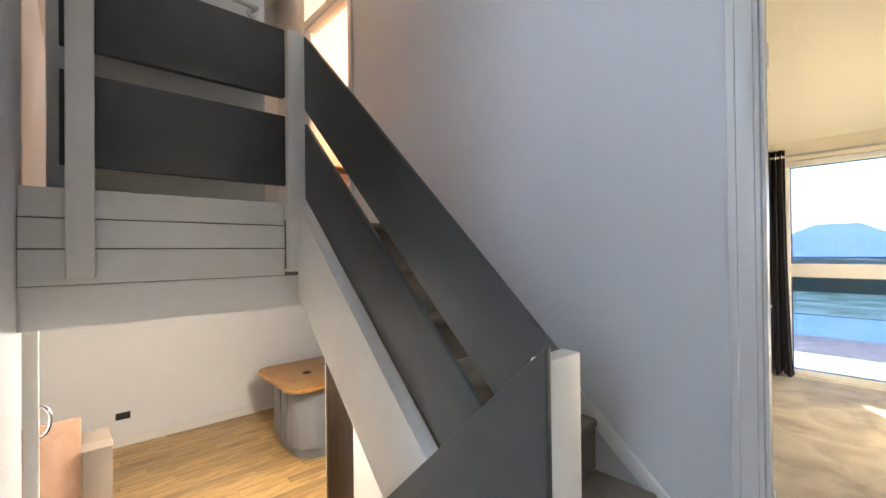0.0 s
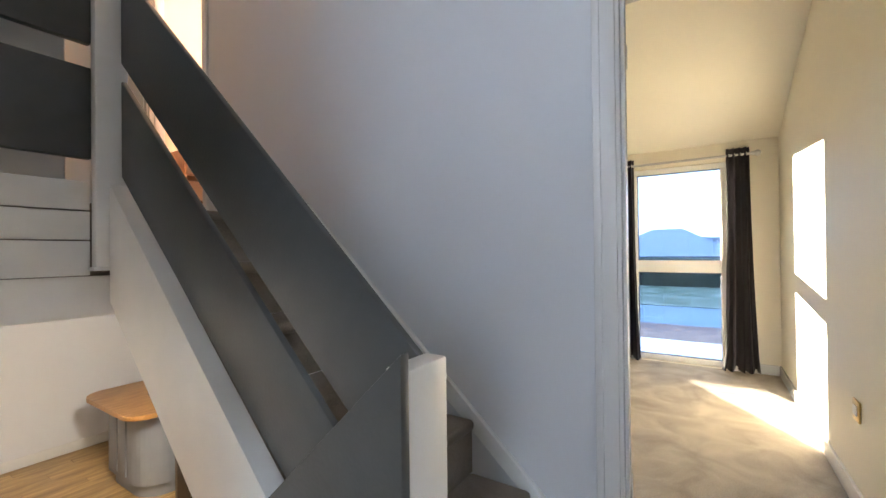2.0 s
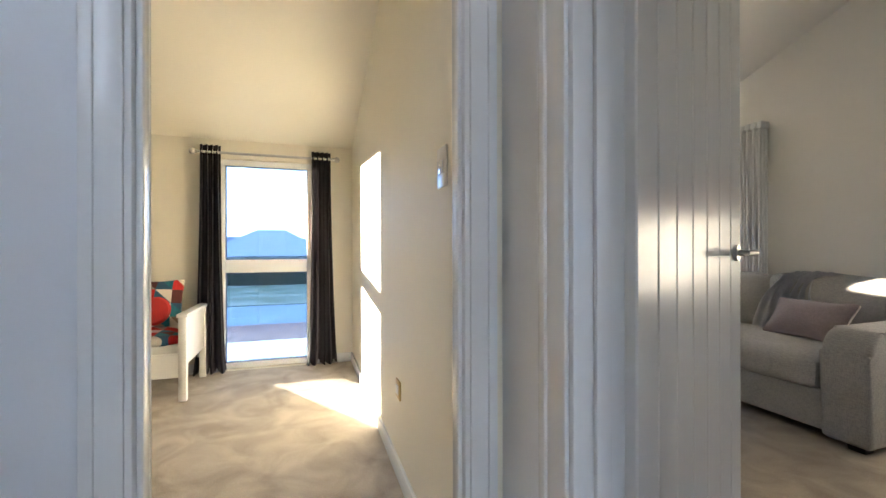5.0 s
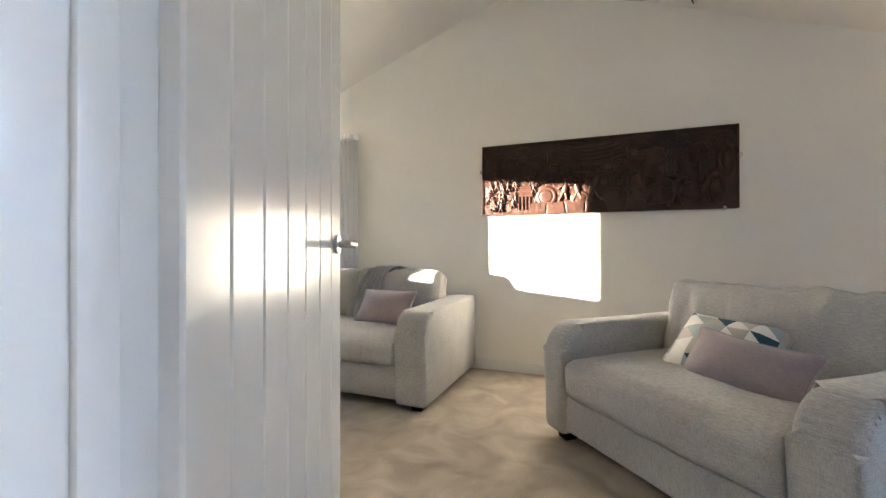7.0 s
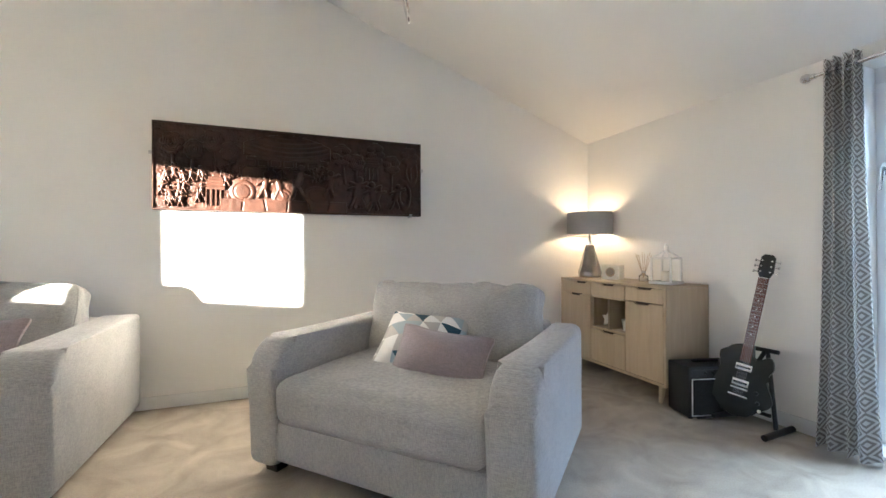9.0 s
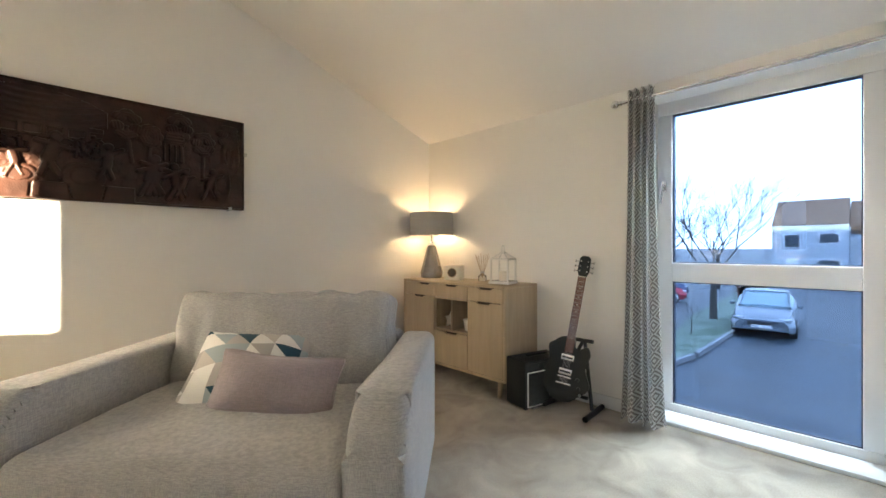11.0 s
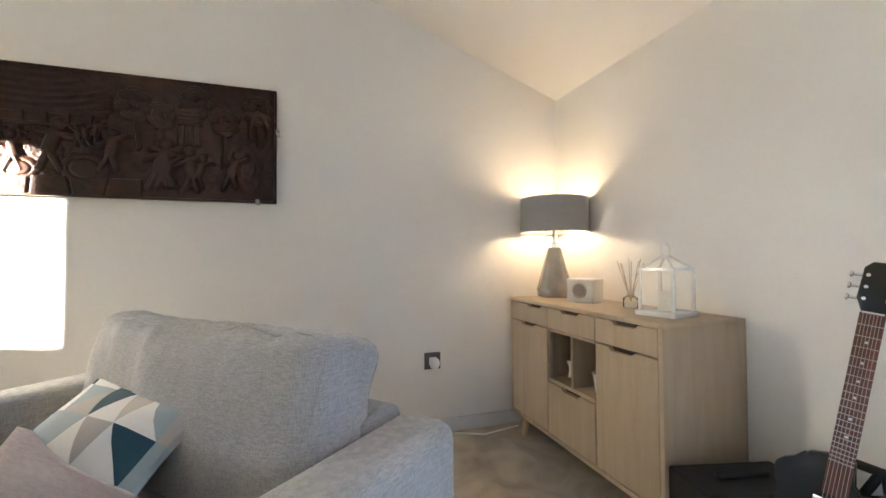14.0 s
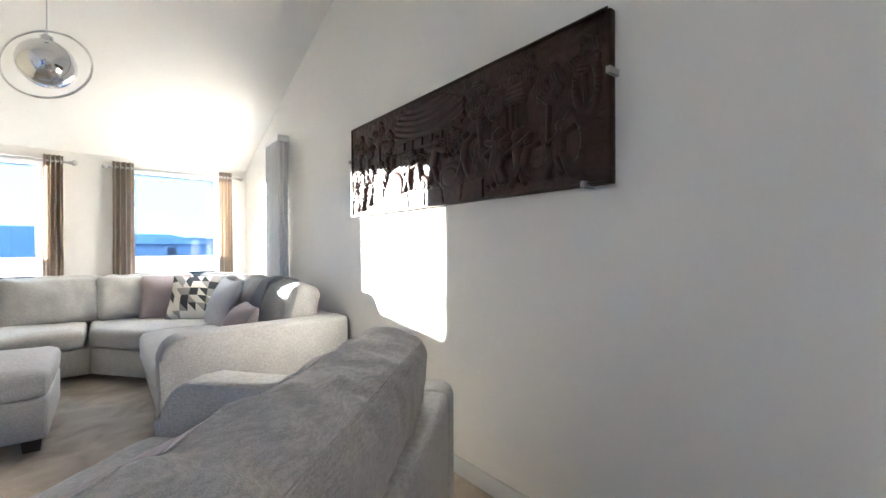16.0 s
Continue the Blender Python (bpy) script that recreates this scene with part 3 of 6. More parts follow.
stairs = empty("staircase", "straight flight of brown carpeted stairs with a white stringer", "stairs")
for i in range(1, 7):
    y = FIRST + GOING * (i - 1)
    bm = boxed(1.742, 2.564, y, min(y + GOING + 0.03, 1.858), max(0.0, RISE * (i - 1) - 0.001), RISE * i - 0.03)
    box(bm, 1.742, 2.564, y - 0.016, min(y + GOING + 0.01, 1.858), RISE * i - 0.045, RISE * i, 0.018, 3)
    part("step", bm, STAIRCARPET, stairs)


def slanted(bm, x0, x1, y0, y1, low0, high0, low1, high1, bevel=0.004):
    return extrude_poly(bm, [(x0, y0, low0), (x0, y1, low1), (x0, y1, high1), (x0, y0, high0)], (x1 - x0, 0, 0), bevel)


def sl(z, slope, y):
    return z + slope * (y - 0.5)


part("stringer", slanted(bmesh.new(), 1.68, 1.738, 0.505, 1.80, sl(-0.245, 0.909, 0.505), sl(0.165, 0.909, 0.505), sl(-0.245, 0.909, 1.80), sl(0.165, 0.909, 1.80)), SATIN, stairs, "white painted outer stringer")
bm = bmesh.new()
extrude_poly(bm, [(2.566, 0.44, 0.0), (2.566, 1.90, 1.282), (2.566, 2.92, 1.282), (2.566, 2.92, 1.372), (2.566, 1.875, 1.372), (2.566, 0.44, 0.075)], (0.023, 0, 0), 0.003)
part("wall_stringer", bm, GLOSS, stairs, "white gloss wall stringer")

rail = empty("stair_balustrade", "dark grey painted plank balustrade with white newel posts", "balustrade")
part("newel_post", boxed(1.622, 1.738, 0.455, 0.503, -0.25, 0.912, 0.006), SATIN, rail, "white painted flat newel post")
part("plank", slanted(bmesh.new(), 1.716, 1.736, 0.505, 1.80, sl(0.602, 0.905, 0.505), sl(0.905, 0.925, 0.505), sl(0.602, 0.905, 1.80), sl(0.905, 0.932, 1.80)), DARKGREY, rail)
part("plank", slanted(bmesh.new(), 1.716, 1.736, 0.505, 1.80, sl(0.225, 0.885, 0.505), sl(0.518, 0.922, 0.505), sl(0.225, 0.885, 1.80), sl(0.518, 0.922, 1.80)), DARKGREY, rail)
part("plank", slanted(bmesh.new(), 1.598, 1.620, 0.450, 1.76, 0.525, 0.945, -0.69, -0.315), DARKGREY, rail)
part("plank", slanted(bmesh.new(), 1.598, 1.620, 0.452, 1.76, 0.055, 0.475, -1.16, -0.74), DARKGREY, rail)
bm = boxed(1.643, 1.740, 1.802, 1.846, 1.052, 2.125, 0.008)
part("top_post", bm, SATIN, rail, "white painted post")
part("post_foot", boxed(1.636, 1.747, 1.798, 1.846, 1.046, 1.058, 0.003), SATIN, rail)

gallery = empty("landing_balustrade", "dark grey plank balustrade on a white boarded landing edge", "balustrade")
part("post", boxed(0.914, 0.989, 1.798, 1.846, 1.050, 2.14, 0.006), SATIN, gallery, "white painted post")
for z0, z1 in ((1.432, 1.748), (1.832, 2.138)):
    part("plank", boxed(0.900, 1.648, 1.847, 1.880, z0, z1, 0.004), DARKGREY, gallery)
for z0, z1 in ((1.254, 1.352), (1.152, 1.250), (1.030, 1.148)):
    part("fascia_board", boxed(0.802, 1.642, 1.848 if z0 < 1.2 else 1.850, 1.858, z0, z1, 0.003), SATIN, gallery, "white painted fascia board")
structure("landing_bulkhead", boxed(0.80, 2.59, 1.860, 2.018, 0.885, 1.027), WALL, "cream painted bulkhead under the upper landing", "bulkhead")

lower = empty("lower_staircase", "carpeted flight of stairs down to the kitchen", "stairs")
for i in range(6):
    y = 0.50 + 0.2345 * i
    part("step", box(bmesh.new(), 0.802, 1.586, y, y + 0.25, -1.31, -RISE * (i + 1) + 0.002, 0.01, 2), STAIRCARPET, lower)


def lever(parent, p, out, along, mat=None):
    """Round rose, stem and bent grip. out: away from the leaf; along: the way of the grip."""
    p, out, along = Vector(p), Vector(out).normalized(), Vector(along).normalized()
    h = part("door_handle", tube(bmesh.new(), p - out * 0.001, p + out * 0.009, 0.026, seg=20), mat or BRUSHED, parent, "brushed steel lever handle")
    bm = tube(bmesh.new(), p + out * 0.005, p + out * 0.052, 0.010)
    tube(bm, p + out * 0.048 - along * 0.008, p + out * 0.055 + along * 0.115, 0.0105, 0.0085)
    ball(bm, p + out * 0.048 - along * 0.006, 0.0115, 10)
    part("lever", bm, mat or BRUSHED, h)
    return h


def boarded_door(name, hinge, way, width, label, boards=7, side=1, height=1.97, lift=0.008, z=0.0, handle_z=1.07, flat=False):
    """A leaf that hangs from hinge and runs along way; side: which face the grooves are seen on."""
    w = Vector((way[0], way[1], 0)).normalized()
    d = tagged(new(name), label, "door", kind="structure")
    ang = math.degrees(math.atan2(w.y, w.x))
    d.matrix_world = pose(hinge[0], hinge[1], z, 0, 0, ang)
    part("core", boxed(0.002, width - 0.002, -0.014, 0.014, lift + 0.002, height - 0.002), GLOSS, d)
    n = 1 if flat else boards
    step = width / n
    for i in range(n):
        part("board", boxed(i * step + 0.0006, (i + 1) * step - 0.0006, -0.021, 0.021, lift, height, 0.0045, 1), GLOSS, d)
    for s in (1, -1):
        lever(d, (width - 0.06, s * 0.022, handle_z), (0, s, 0), (-1, 0, 0))
    return d


def frame_around(name, kind, a0, a1, top, face0, face1, label, z=0.0, arch=0.07, stop=None):
    """Door lining and stepped architraves. kind x: the opening runs along x through a wall between y faces; kind y: along y."""
    d = tagged(new(name), label, "door frame", kind="structure")

    def b(u0, u1, v0, v1, z0, z1, bev=0.003):
        return boxed(u0, u1, v0, v1, z0, z1, bev) if kind == "x" else boxed(v0, v1, u0, u1, z0, z1, bev)
    lo, hi = min(face0, face1), max(face0, face1)
    part("lining", b(a0, a0 + 0.03, lo - 0.002, hi + 0.002, z, top - 0.03), GLOSS, d)
    part("lining", b(a1 - 0.03, a1, lo - 0.002, hi + 0.002, z, top - 0.03), GLOSS, d)
    part("head", b(a0, a1, lo - 0.002, hi + 0.002, top - 0.03, top), GLOSS, d)
    mid = (lo + hi) / 2 if stop is None else stop
    for u0, u1 in ((a0 + 0.031, a0 + 0.044), (a1 - 0.044, a1 - 0.031)):
        part("stop", b(u0, u1, mid - 0.018, mid + 0.018, z, top - 0.032), GLOSS, d)
    for f, s in ((lo, -1), (hi, 1)):
        for u0, u1, t in ((a0 - arch + 0.02, a0 + 0.018, 0.012), (a1 - 0.018, a1 + arch - 0.02, 0.012), (a0 - arch + 0.02, a0 - arch + 0.045, 0.020), (a1 + arch - 0.045, a1 + arch - 0.02, 0.020)):
            v = sorted((f + s * 0.003, f + s * (0.003 + t)))
            part("architrave", b(u0, u1, v[0], v[1], z, top + arch - 0.02), GLOSS, d)
        v = sorted((f + s * 0.003, f + s * 0.014))
        part("architrave", b(a0 + 0.018, a1 - 0.018, v[0], v[1], top - 0.018, top + arch - 0.02), GLOSS, d)
    return d


frame_around("door_frame_1", "x", 1.48, 2.30, 2.0, Y1, -0.556, "white gloss door frame between landing and living room", arch=0.09)
frame_around("door_frame_2", "y", YB - 0.012, 0.33, 2.0, XD, XD + 0.10, "white gloss door frame of the bedroom", arch=0.075, stop=XD + 0.035)
boarded_door("door_1", (2.268, -0.685), (0.282, -0.683), 0.745, "white boarded living room door standing open")
bd = boarded_door("door_2", (2.715, 0.325), (0.90, 0.425), 0.74, "white boarded bedroom door standing wide open", handle_z=1.04)
boarded_door("door_3", (0.86, 2.085), (1, 0.0), 0.775, "flush white door standing open on the upper landing", z=1.284, flat=True, handle_z=1.0)
for z in (0.22, 1.74):
    bm = boxed(2.682, 2.698, 0.290, 0.3005, z, z + 0.085, 0.002)
    tube(bm, (2.699, 0.300, z), (2.699, 0.300, z + 0.085), 0.006)
    tagged(part("door_hinge", bm, BRUSHED), "brushed steel butt hinge on the bedroom door frame", "hinge", "bedroom door hinges")
frame_around("door_frame_3", "y", 2.93, 3.8, 3.28, XD, XD + 0.1, "white gloss door frame on the upper landing", z=1.284)
structure("wall_upper_stub", boxed(XD, XD + 0.1, 3.8, 4.5, 1.281, HALL_TOP), HALLWALL, "white painted upper landing wall", "wall")

# ---- skirting boards ----
for nm, b in (("baseboard_gable", (X0, X1, Y0, Y0 + 0.016)), ("baseboard_front", (X0, X0 + 0.016, Y0 + 0.016, -1.88)), ("baseboard_back", (X1 - 0.016, X1, Y0 + 0.016, Y1)),
              ("baseboard_living_near", (X0, 1.40, Y1 - 0.016, Y1)), ("baseboard_living_near_2", (2.40, X1, Y1 - 0.016, Y1)), ("baseboard_bedroom", (2.72, XB, YB, YB + 0.016)),
              ("baseboard_bedroom_window", (XB - 0.016, XB, YB + 0.016, -0.12)), ("baseboard_bedroom_window_2", (XB - 0.016, XB, 0.70, 2.4)), ("baseboard_stairs", (XD - 0.016, XD, 0.40, 0.45))):
    structure(nm, boxed(*b, 0.0, 0.085, 0.004), GLOSS, "white gloss skirting board along the carpet", "skirting board", 40)
structure("baseboard_kitchen", boxed(0.3, 6.1, 6.584, 6.6, -1.29, -1.17, 0.004), GLOSS, "white skirting board in the kitchen", "skirting board", 40)


# ---- windows ----
def window(name, x, y0, y1, z0, z1, bar, label, border=0.085, depth=0.07, handle=None, glass=GLASS_DIM):
    """White frame in the plane x with a crossbar between the heights in bar, and two panes with dark seals."""
    w = tagged(new(name), label, "window", kind="structure")
    fr = part("window_frame", boxed(x - depth / 2, x + depth / 2, y0, y1, z0, z0 + border, 0.006), UPVC, w)
    part("head", boxed(x - depth / 2, x + depth / 2, y0, y1, z1 - border, z1, 0.006), UPVC, w)
    for a, b in ((y0, y0 + border), (y1 - border, y1)):
        part("stile", boxed(x - depth / 2, x + depth / 2, a, b, z0 + border, z1 - border, 0.006), UPVC, w)
    part("crossbar", boxed(x - depth / 2 - 0.004, x + depth / 2 + 0.004, y0 + border, y1 - border, bar[0], bar[1], 0.008), UPVC, w)
    for a, b in ((z0 + border, bar[0]), (bar[1], z1 - border)):
        p = part("pane", boxed(x - 0.008, x + 0.008, y0 + border, y1 - border, a, b), glass, w)
        p.visible_shadow = False
        bm = bmesh.new()
        s, ya, yb = 0.006, y0 + border, y1 - border
        for q in ((ya, ya + s, a, b), (yb - s, yb, a, b), (ya, yb, a, a + s), (ya, yb, b - s, b)):
            box(bm, x - 0.02, x + 0.02, *q)
        part("seal", bm, RUBBERSEAL, w)
    if handle:
        y, z, s = handle
        bm = boxed(x + s * depth / 2 - 0.006, x + s * depth / 2 + 0.012, y - 0.014, y + 0.014, z - 0.035, z + 0.035, 0.005)
        tube(bm, (x + s * 0.045, y, z), (x + s * 0.075, y, z), 0.008)
        tube(bm, (x + s * 0.072, y, z + 0.008), (x + s * 0.075, y - 0.012, z - 0.115), 0.009, 0.007)
        part("window_handle", bm, CHROME, w, "chrome window handle")
    return w


window("window_1", -1.09, -1.858, -0.802, -0.018, 2.058, (0.872, 0.995), "tall white window over the street with one crossbar", 0.088, 0.07, (-1.815, 1.50, 1))
structure("sill_front", boxed(-1.05, -0.846, -1.858, -0.802, 0.0, 0.022, 0.004), GLOSS, "white gloss floor-level window sill", "sill", 40)
window("window_2", 6.00, -3.658, -2.742, 0.302, 2.038, (0.87, 1.06), "white living room window with one crossbar", 0.055)
window("window_3", 6.00, -2.058, -1.242, 0.302, 2.038, (0.87, 1.06), "white living room window with one crossbar", 0.055)
window("window_4", 5.74, -0.098, 0.708, 0.002, 1.898, (0.872, 0.99), "tall white glazed bedroom door with one crossbar", 0.052, glass=GLASS_BED_DIM)
window("window_5", -0.55, -0.528, 0.018, 0.702, 2.298, (1.5, 1.6), "white landing window", 0.055, glass=GLASS_CLEAR)
# Window out of view, made up to throw daylight on the stair wall.
window("window_6", 0.75, 0.762, 1.318, 2.252, 2.978, (2.58, 2.64), "unseen white high window added to light the stair wall", 0.045, glass=GLASS_CLEAR)
for nm, y0, y1 in (("sill_back_1", -3.66, -2.74), ("sill_back_2", -2.06, -1.24)):
    structure(nm, boxed(X1 - 0.03, 5.96, y0, y1, 0.28, 0.302, 0.004), GLOSS, "white gloss window sill", "sill", 40)


# ---- curtains ----
def curtain(name, x, y0, y1, z0, z1, folds, mat, label, depth=0.035, eyelet=CHROME, rod_z=None, group="", flare=0.0, seed=0, pool=0.0):
    """Gathered cloth on eyelets; flare spreads the hem, pool drags it over the floor."""
    top = empty(name, label, "curtain", group)
    bm = bmesh.new()
    lay = bm.loops.layers.uv.new("uv")
    nu, nv = folds * 10, 26
    rows, arc = [], 0.0
    span = y1 - y0
    cloth = span * 2.2
    for j in range(nv + 1):
        t = j / nv
        z = z1 + (z0 - z1) * t
        row = []
        for i in range(nu + 1):
            s = i / nu
            ph = 2 * math.pi * folds * s
            k = 1 + 0.25 * noise.noise(Vector((s * 5 + seed, t * 2, seed)))
            sp = 1 + flare * t * t
            y = (y0 + y1) / 2 + (s - 0.5) * span * sp + 0.012 * t * math.sin(ph * 0.5 + seed) + 0.008 * math.sin(ph)
            xx = x + depth * k * (0.75 + 0.35 * t) * math.sin(ph) + 0.012 * t * noise.noise(Vector((s * 3, t * 3, seed + 7)))
            if t > 0.93 and pool:
                xx += pool * (t - 0.93) / 0.07 * (0.6 + 0.5 * math.sin(ph))
                y += pool * 0.5 * (t - 0.93) / 0.07 * (s - 0.3)
            row.append((bm.verts.new((xx, y, z)), (s * cloth, z)))
        rows.append(row)
    for a, b in zip(rows, rows[1:]):
        for i in range(nu):
            q = (a[i], a[i + 1], b[i + 1], b[i])
            f = bm.faces.new([c[0] for c in q])
            for lp, c in zip(f.loops, q):
                lp[lay].uv = c[1]
    bmesh.ops.solidify(bm, geom=bm.faces[:], thickness=0.003)
    part("cloth", bm, mat, top, smooth=80)
    if rod_z:
        for i in range(folds):
            y = y0 + span * (i + 0.5) / folds
            bm = bmesh.new()
            torus(bm, (x, y, rod_z), 0.021, 0.005)
            part("eyelet", bm, eyelet, top)
    return top


def torus(bm, c, R, r, m=None, nu=20, nv=8):
    """A ring round the y axis, unless turned by m."""
    vs = []
    for i in range(nu):
        a = 2 * math.pi * i / nu
        vs.append([])
        for j in range(nv):
            b = 2 * math.pi * j / nv
            p = Vector(((R + r * math.cos(b)) * math.cos(a), r * math.sin(b), (R + r * math.cos(b)) * math.sin(a)))
            if m is not None:
                p = m @ p
            vs[-1].append(bm.verts.new(p + Vector(c)))
    for i in range(nu):
        for j in range(nv):
            bm.faces.new((vs[i][j], vs[(i + 1) % nu][j], vs[(i + 1) % nu][(j + 1) % nv], vs[i][(j + 1) % nv]))
    return bm


def rod(name, x, y0, y1, z, mat, label, wall, r=0.011):
    top = empty(name, label, "curtain rod")
    part("pole", tube(bmesh.new(), (x, y0, z), (x, y1, z), r), mat, top)
    for y, s in ((y0, -1), (y1, 1)):
        bm = tube(bmesh.new(), (x, y, z), (x, y + s * 0.02, z), r * 1.5)
        ball(bm, (x, y + s * 0.042, z), 0.027, 14)
        part("finial", bm, mat, top)
        part("bracket", tube(bmesh.new(), (x, y - s * 0.07, z), (wall, y - s * 0.07, z), 0.007), mat, top)
    return top


rod("curtain_rod", -0.72, -1.96, -0.74, 2.01, CHROME, "chrome curtain pole with ball finials over the street window", X0)
curtain("curtain", -0.725, -1.925, -1.765, 0.015, 2.075, 4, DIAMOND, "long taupe curtain woven with pale concentric diamonds", 0.045, CHROME, 2.01, flare=0.65, seed=2)
rod("curtain_rod", 5.56, -0.27, 0.84, 1.925, BRUSHED, "dark metal curtain pole over the bedroom window", XB)
curtain("curtain", 5.56, -0.255, -0.085, 0.012, 1.985, 4, PURPLE, "long dark plum curtain brushing the carpet", 0.03, CHROME, 1.925, "bedroom curtains", 0.5, 5, 0.05)
curtain("curtain", 5.56, 0.665, 0.825, 0.012, 1.985, 4, PURPLE, "long dark plum curtain brushing the carpet", 0.03, CHROME, 1.925, "bedroom curtains", 0.5, 9, 0.05)
rod("curtain_rod", 5.73, -3.80, -2.58, 2.005, BRUSHED, "brushed steel curtain pole with ball finials", X1)
rod("curtain_rod", 5.73, -2.26, -1.05, 2.005, BRUSHED, "brushed steel curtain pole with ball finials", X1)
for i, (a, b) in enumerate(((-3.74, -3.60), (-2.78, -2.60), (-2.22, -2.075), (-1.53, -1.16))):
    curtain("curtain", 5.73, a, b, 0.06, 2.065, 4, TAUPE, "taupe eyelet curtain drawn to the side of the window", 0.032, BRUSHED, 2.005, "living room back curtains", 0.15, 11 + i)


# ---- living room furniture ----
def arm_bm(x0, x1, y0, y1, h0, h1, base=0.04, r=0.13, soft=0.03):
    """Upholstered arm: level top that rolls over at the front (y1)."""
    pts = [(y0, base), (y1, base)]
    for k in range(9):
        a = math.pi / 2 * k / 8
        pts.append((y1 - r + r * math.cos(a), h1 - r + r * math.sin(a)))
    pts.append((y0, h0))
    return extrude_poly(bmesh.new(), [(x0, y, z) for y, z in pts], (x1 - x0, 0, 0), soft, 5)


def block_feet(parent, spots):
    for x, y in spots:
        bm = bmesh.new()
        bmesh.ops.create_cone(bm, cap_ends=True, segments=4, radius1=0.05, radius2=0.062, depth=0.075, matrix=Matrix.Translation((x, y, 0.0375)) @ Matrix.Rotation(math.pi / 4, 4, "Z"))
        part("foot", bm, FOOT, parent, "dark wooden block foot")


chair = empty("armchair", "wide grey woven armchair with one seat cushion", "armchair")
CH = pose(1.272, -2.657, 0, 0, 0, -47.6)
W2, D2 = 0.705, 0.545
part("base", boxed(-W2 + 0.16, W2 - 0.16, -D2 + 0.03, D2 - 0.03, 0.07, 0.262, 0.015, 3), SOFA, chair)
for s in (-1, 1):
    a, b = sorted((s * W2, s * (W2 - 0.178)))
    part("arm", arm_bm(a, b, -D2, D2, 0.655, 0.645, r=0.15, soft=0.048), SOFA, chair)
part("back_frame", boxed(-W2 + 0.17, W2 - 0.17, -D2, -D2 + 0.17, 0.07, 0.665, 0.03, 4), SOFA, chair)
part("seat_cushion", cushion_bm(0.522, 0.435, 0.108, 0.062, (0.004, 0.014, 0.022), 30, 0.007, 3, m=pose(0, 0.125, 0.368)), SOFA, chair)
back_cushion(0.520, 0.115, 0.245, 0.05, (0.006, 0.045, 0.012), 64, 0.018, 8, 0.017, pose(0.01, -0.325, 0.625, 13), chair)
block_feet(chair, ((-0.60, -0.45), (0.60, -0.45), (-0.60, 0.45), (0.60, 0.45)))
chair.matrix_world = CH


def pillow(name, label, half, thick, mat, m, seed, cat="cushion", axis=(0, 2), group=""):
    bm = cushion_bm(half[0], thick, half[1], 0.02, (0, 0.045, 0), 14, 0.008, seed, pinch=0.75)
    uv_plane(bm, axis)
    top = tagged(part(name, bm, mat, smooth=80), label, cat, group)
    top.matrix_world = m
    return top


pillow("scatter_cushion", "scatter cushion printed with teal, grey and white triangles", (0.25, 0.235), 0.05, TRI_TEAL, CH @ pose(0.06, -0.03, 0.555, 52, 0, 6), 4)
pillow("scatter_cushion", "oblong mauve velvet scatter cushion", (0.25, 0.145), 0.05, MAUVE, CH @ pose(-0.13, 0.11, 0.545, 36, -4, 2), 6)

# corner sofa: local y is the way a section faces
sofa = empty("corner_sofa", "large grey woven corner sofa with loose back cushions", "sofa")
SB = 0.06
bm = arm_bm(2.872, 3.095, -3.88, -2.765, 0.66, 0.645)
part("arm", bm, SOFA, sofa)
part("base", boxed(3.09, 4.42, -3.86, -2.80, SB, 0.285, 0.012, 3), SOFA, sofa)
part("base", extrude_poly(bmesh.new(), [(4.40, -3.86, SB), (5.70, -3.86, SB), (5.70, -2.42, SB), (4.90, -2.42, SB), (4.40, -2.80, SB)], (0, 0, 0.225), 0.012), SOFA, sofa)
part("base", boxed(4.86, 5.70, -2.44, -0.98, SB, 0.285, 0.012, 3), SOFA, sofa)
part("back_frame", boxed(3.09, 5.72, -3.88, -3.68, 0.24, 0.655, 0.03, 4), SOFA, sofa)
part("back_frame", boxed(5.50, 5.70, -3.70, -0.98, 0.24, 0.655, 0.03, 4), SOFA, sofa)
part("arm", boxed(4.80, 5.70, -0.98, -0.77, SB, 0.65, 0.06, 4), SOFA, sofa)
part("seat_cushion", cushion_bm(0.655, 0.43, 0.09, 0.055, (0, 0.015, 0.02), 14, 0.006, 21, m=pose(3.755, -3.185, 0.37)), SOFA, sofa)
bm = extrude_poly(bmesh.new(), [(4.43, -3.62, 0.285), (5.48, -3.62, 0.285), (5.48, -2.43, 0.285), (4.86, -2.43, 0.285), (4.43, -2.77, 0.285)], (0, 0, 0.17), 0.045, 5)
part("seat_cushion", bm, SOFA, sofa)
part("seat_cushion", cushion_bm(0.345, 0.70, 0.09, 0.055, (0.015, 0, 0.02), 14, 0.006, 25, m=pose(5.165, -1.705, 0.37)), SOFA, sofa)
for i, (x, y, hw, rz) in enumerate(((3.50, -3.63, 0.40, 0), (4.30, -3.62, 0.42, 0), (5.06, -3.52, 0.40, 18), (5.48, -2.88, 0.42, 100), (5.47, -2.16, 0.36, 91), (5.47, -1.42, 0.38, 89))):
    back_cushion(hw, 0.11, 0.225, 0.06, (0.01, 0.05, 0.02), 26, 0.018, 31 + i * 3, 0.016, pose(x, y, 0.65, 0, 0, rz) @ pose(0, 0, 0, 15), sofa)
block_feet(sofa, ((2.96, -2.86), (2.96, -3.80), (4.95, -0.86), (5.6, -0.86), (4.35, -2.88)))
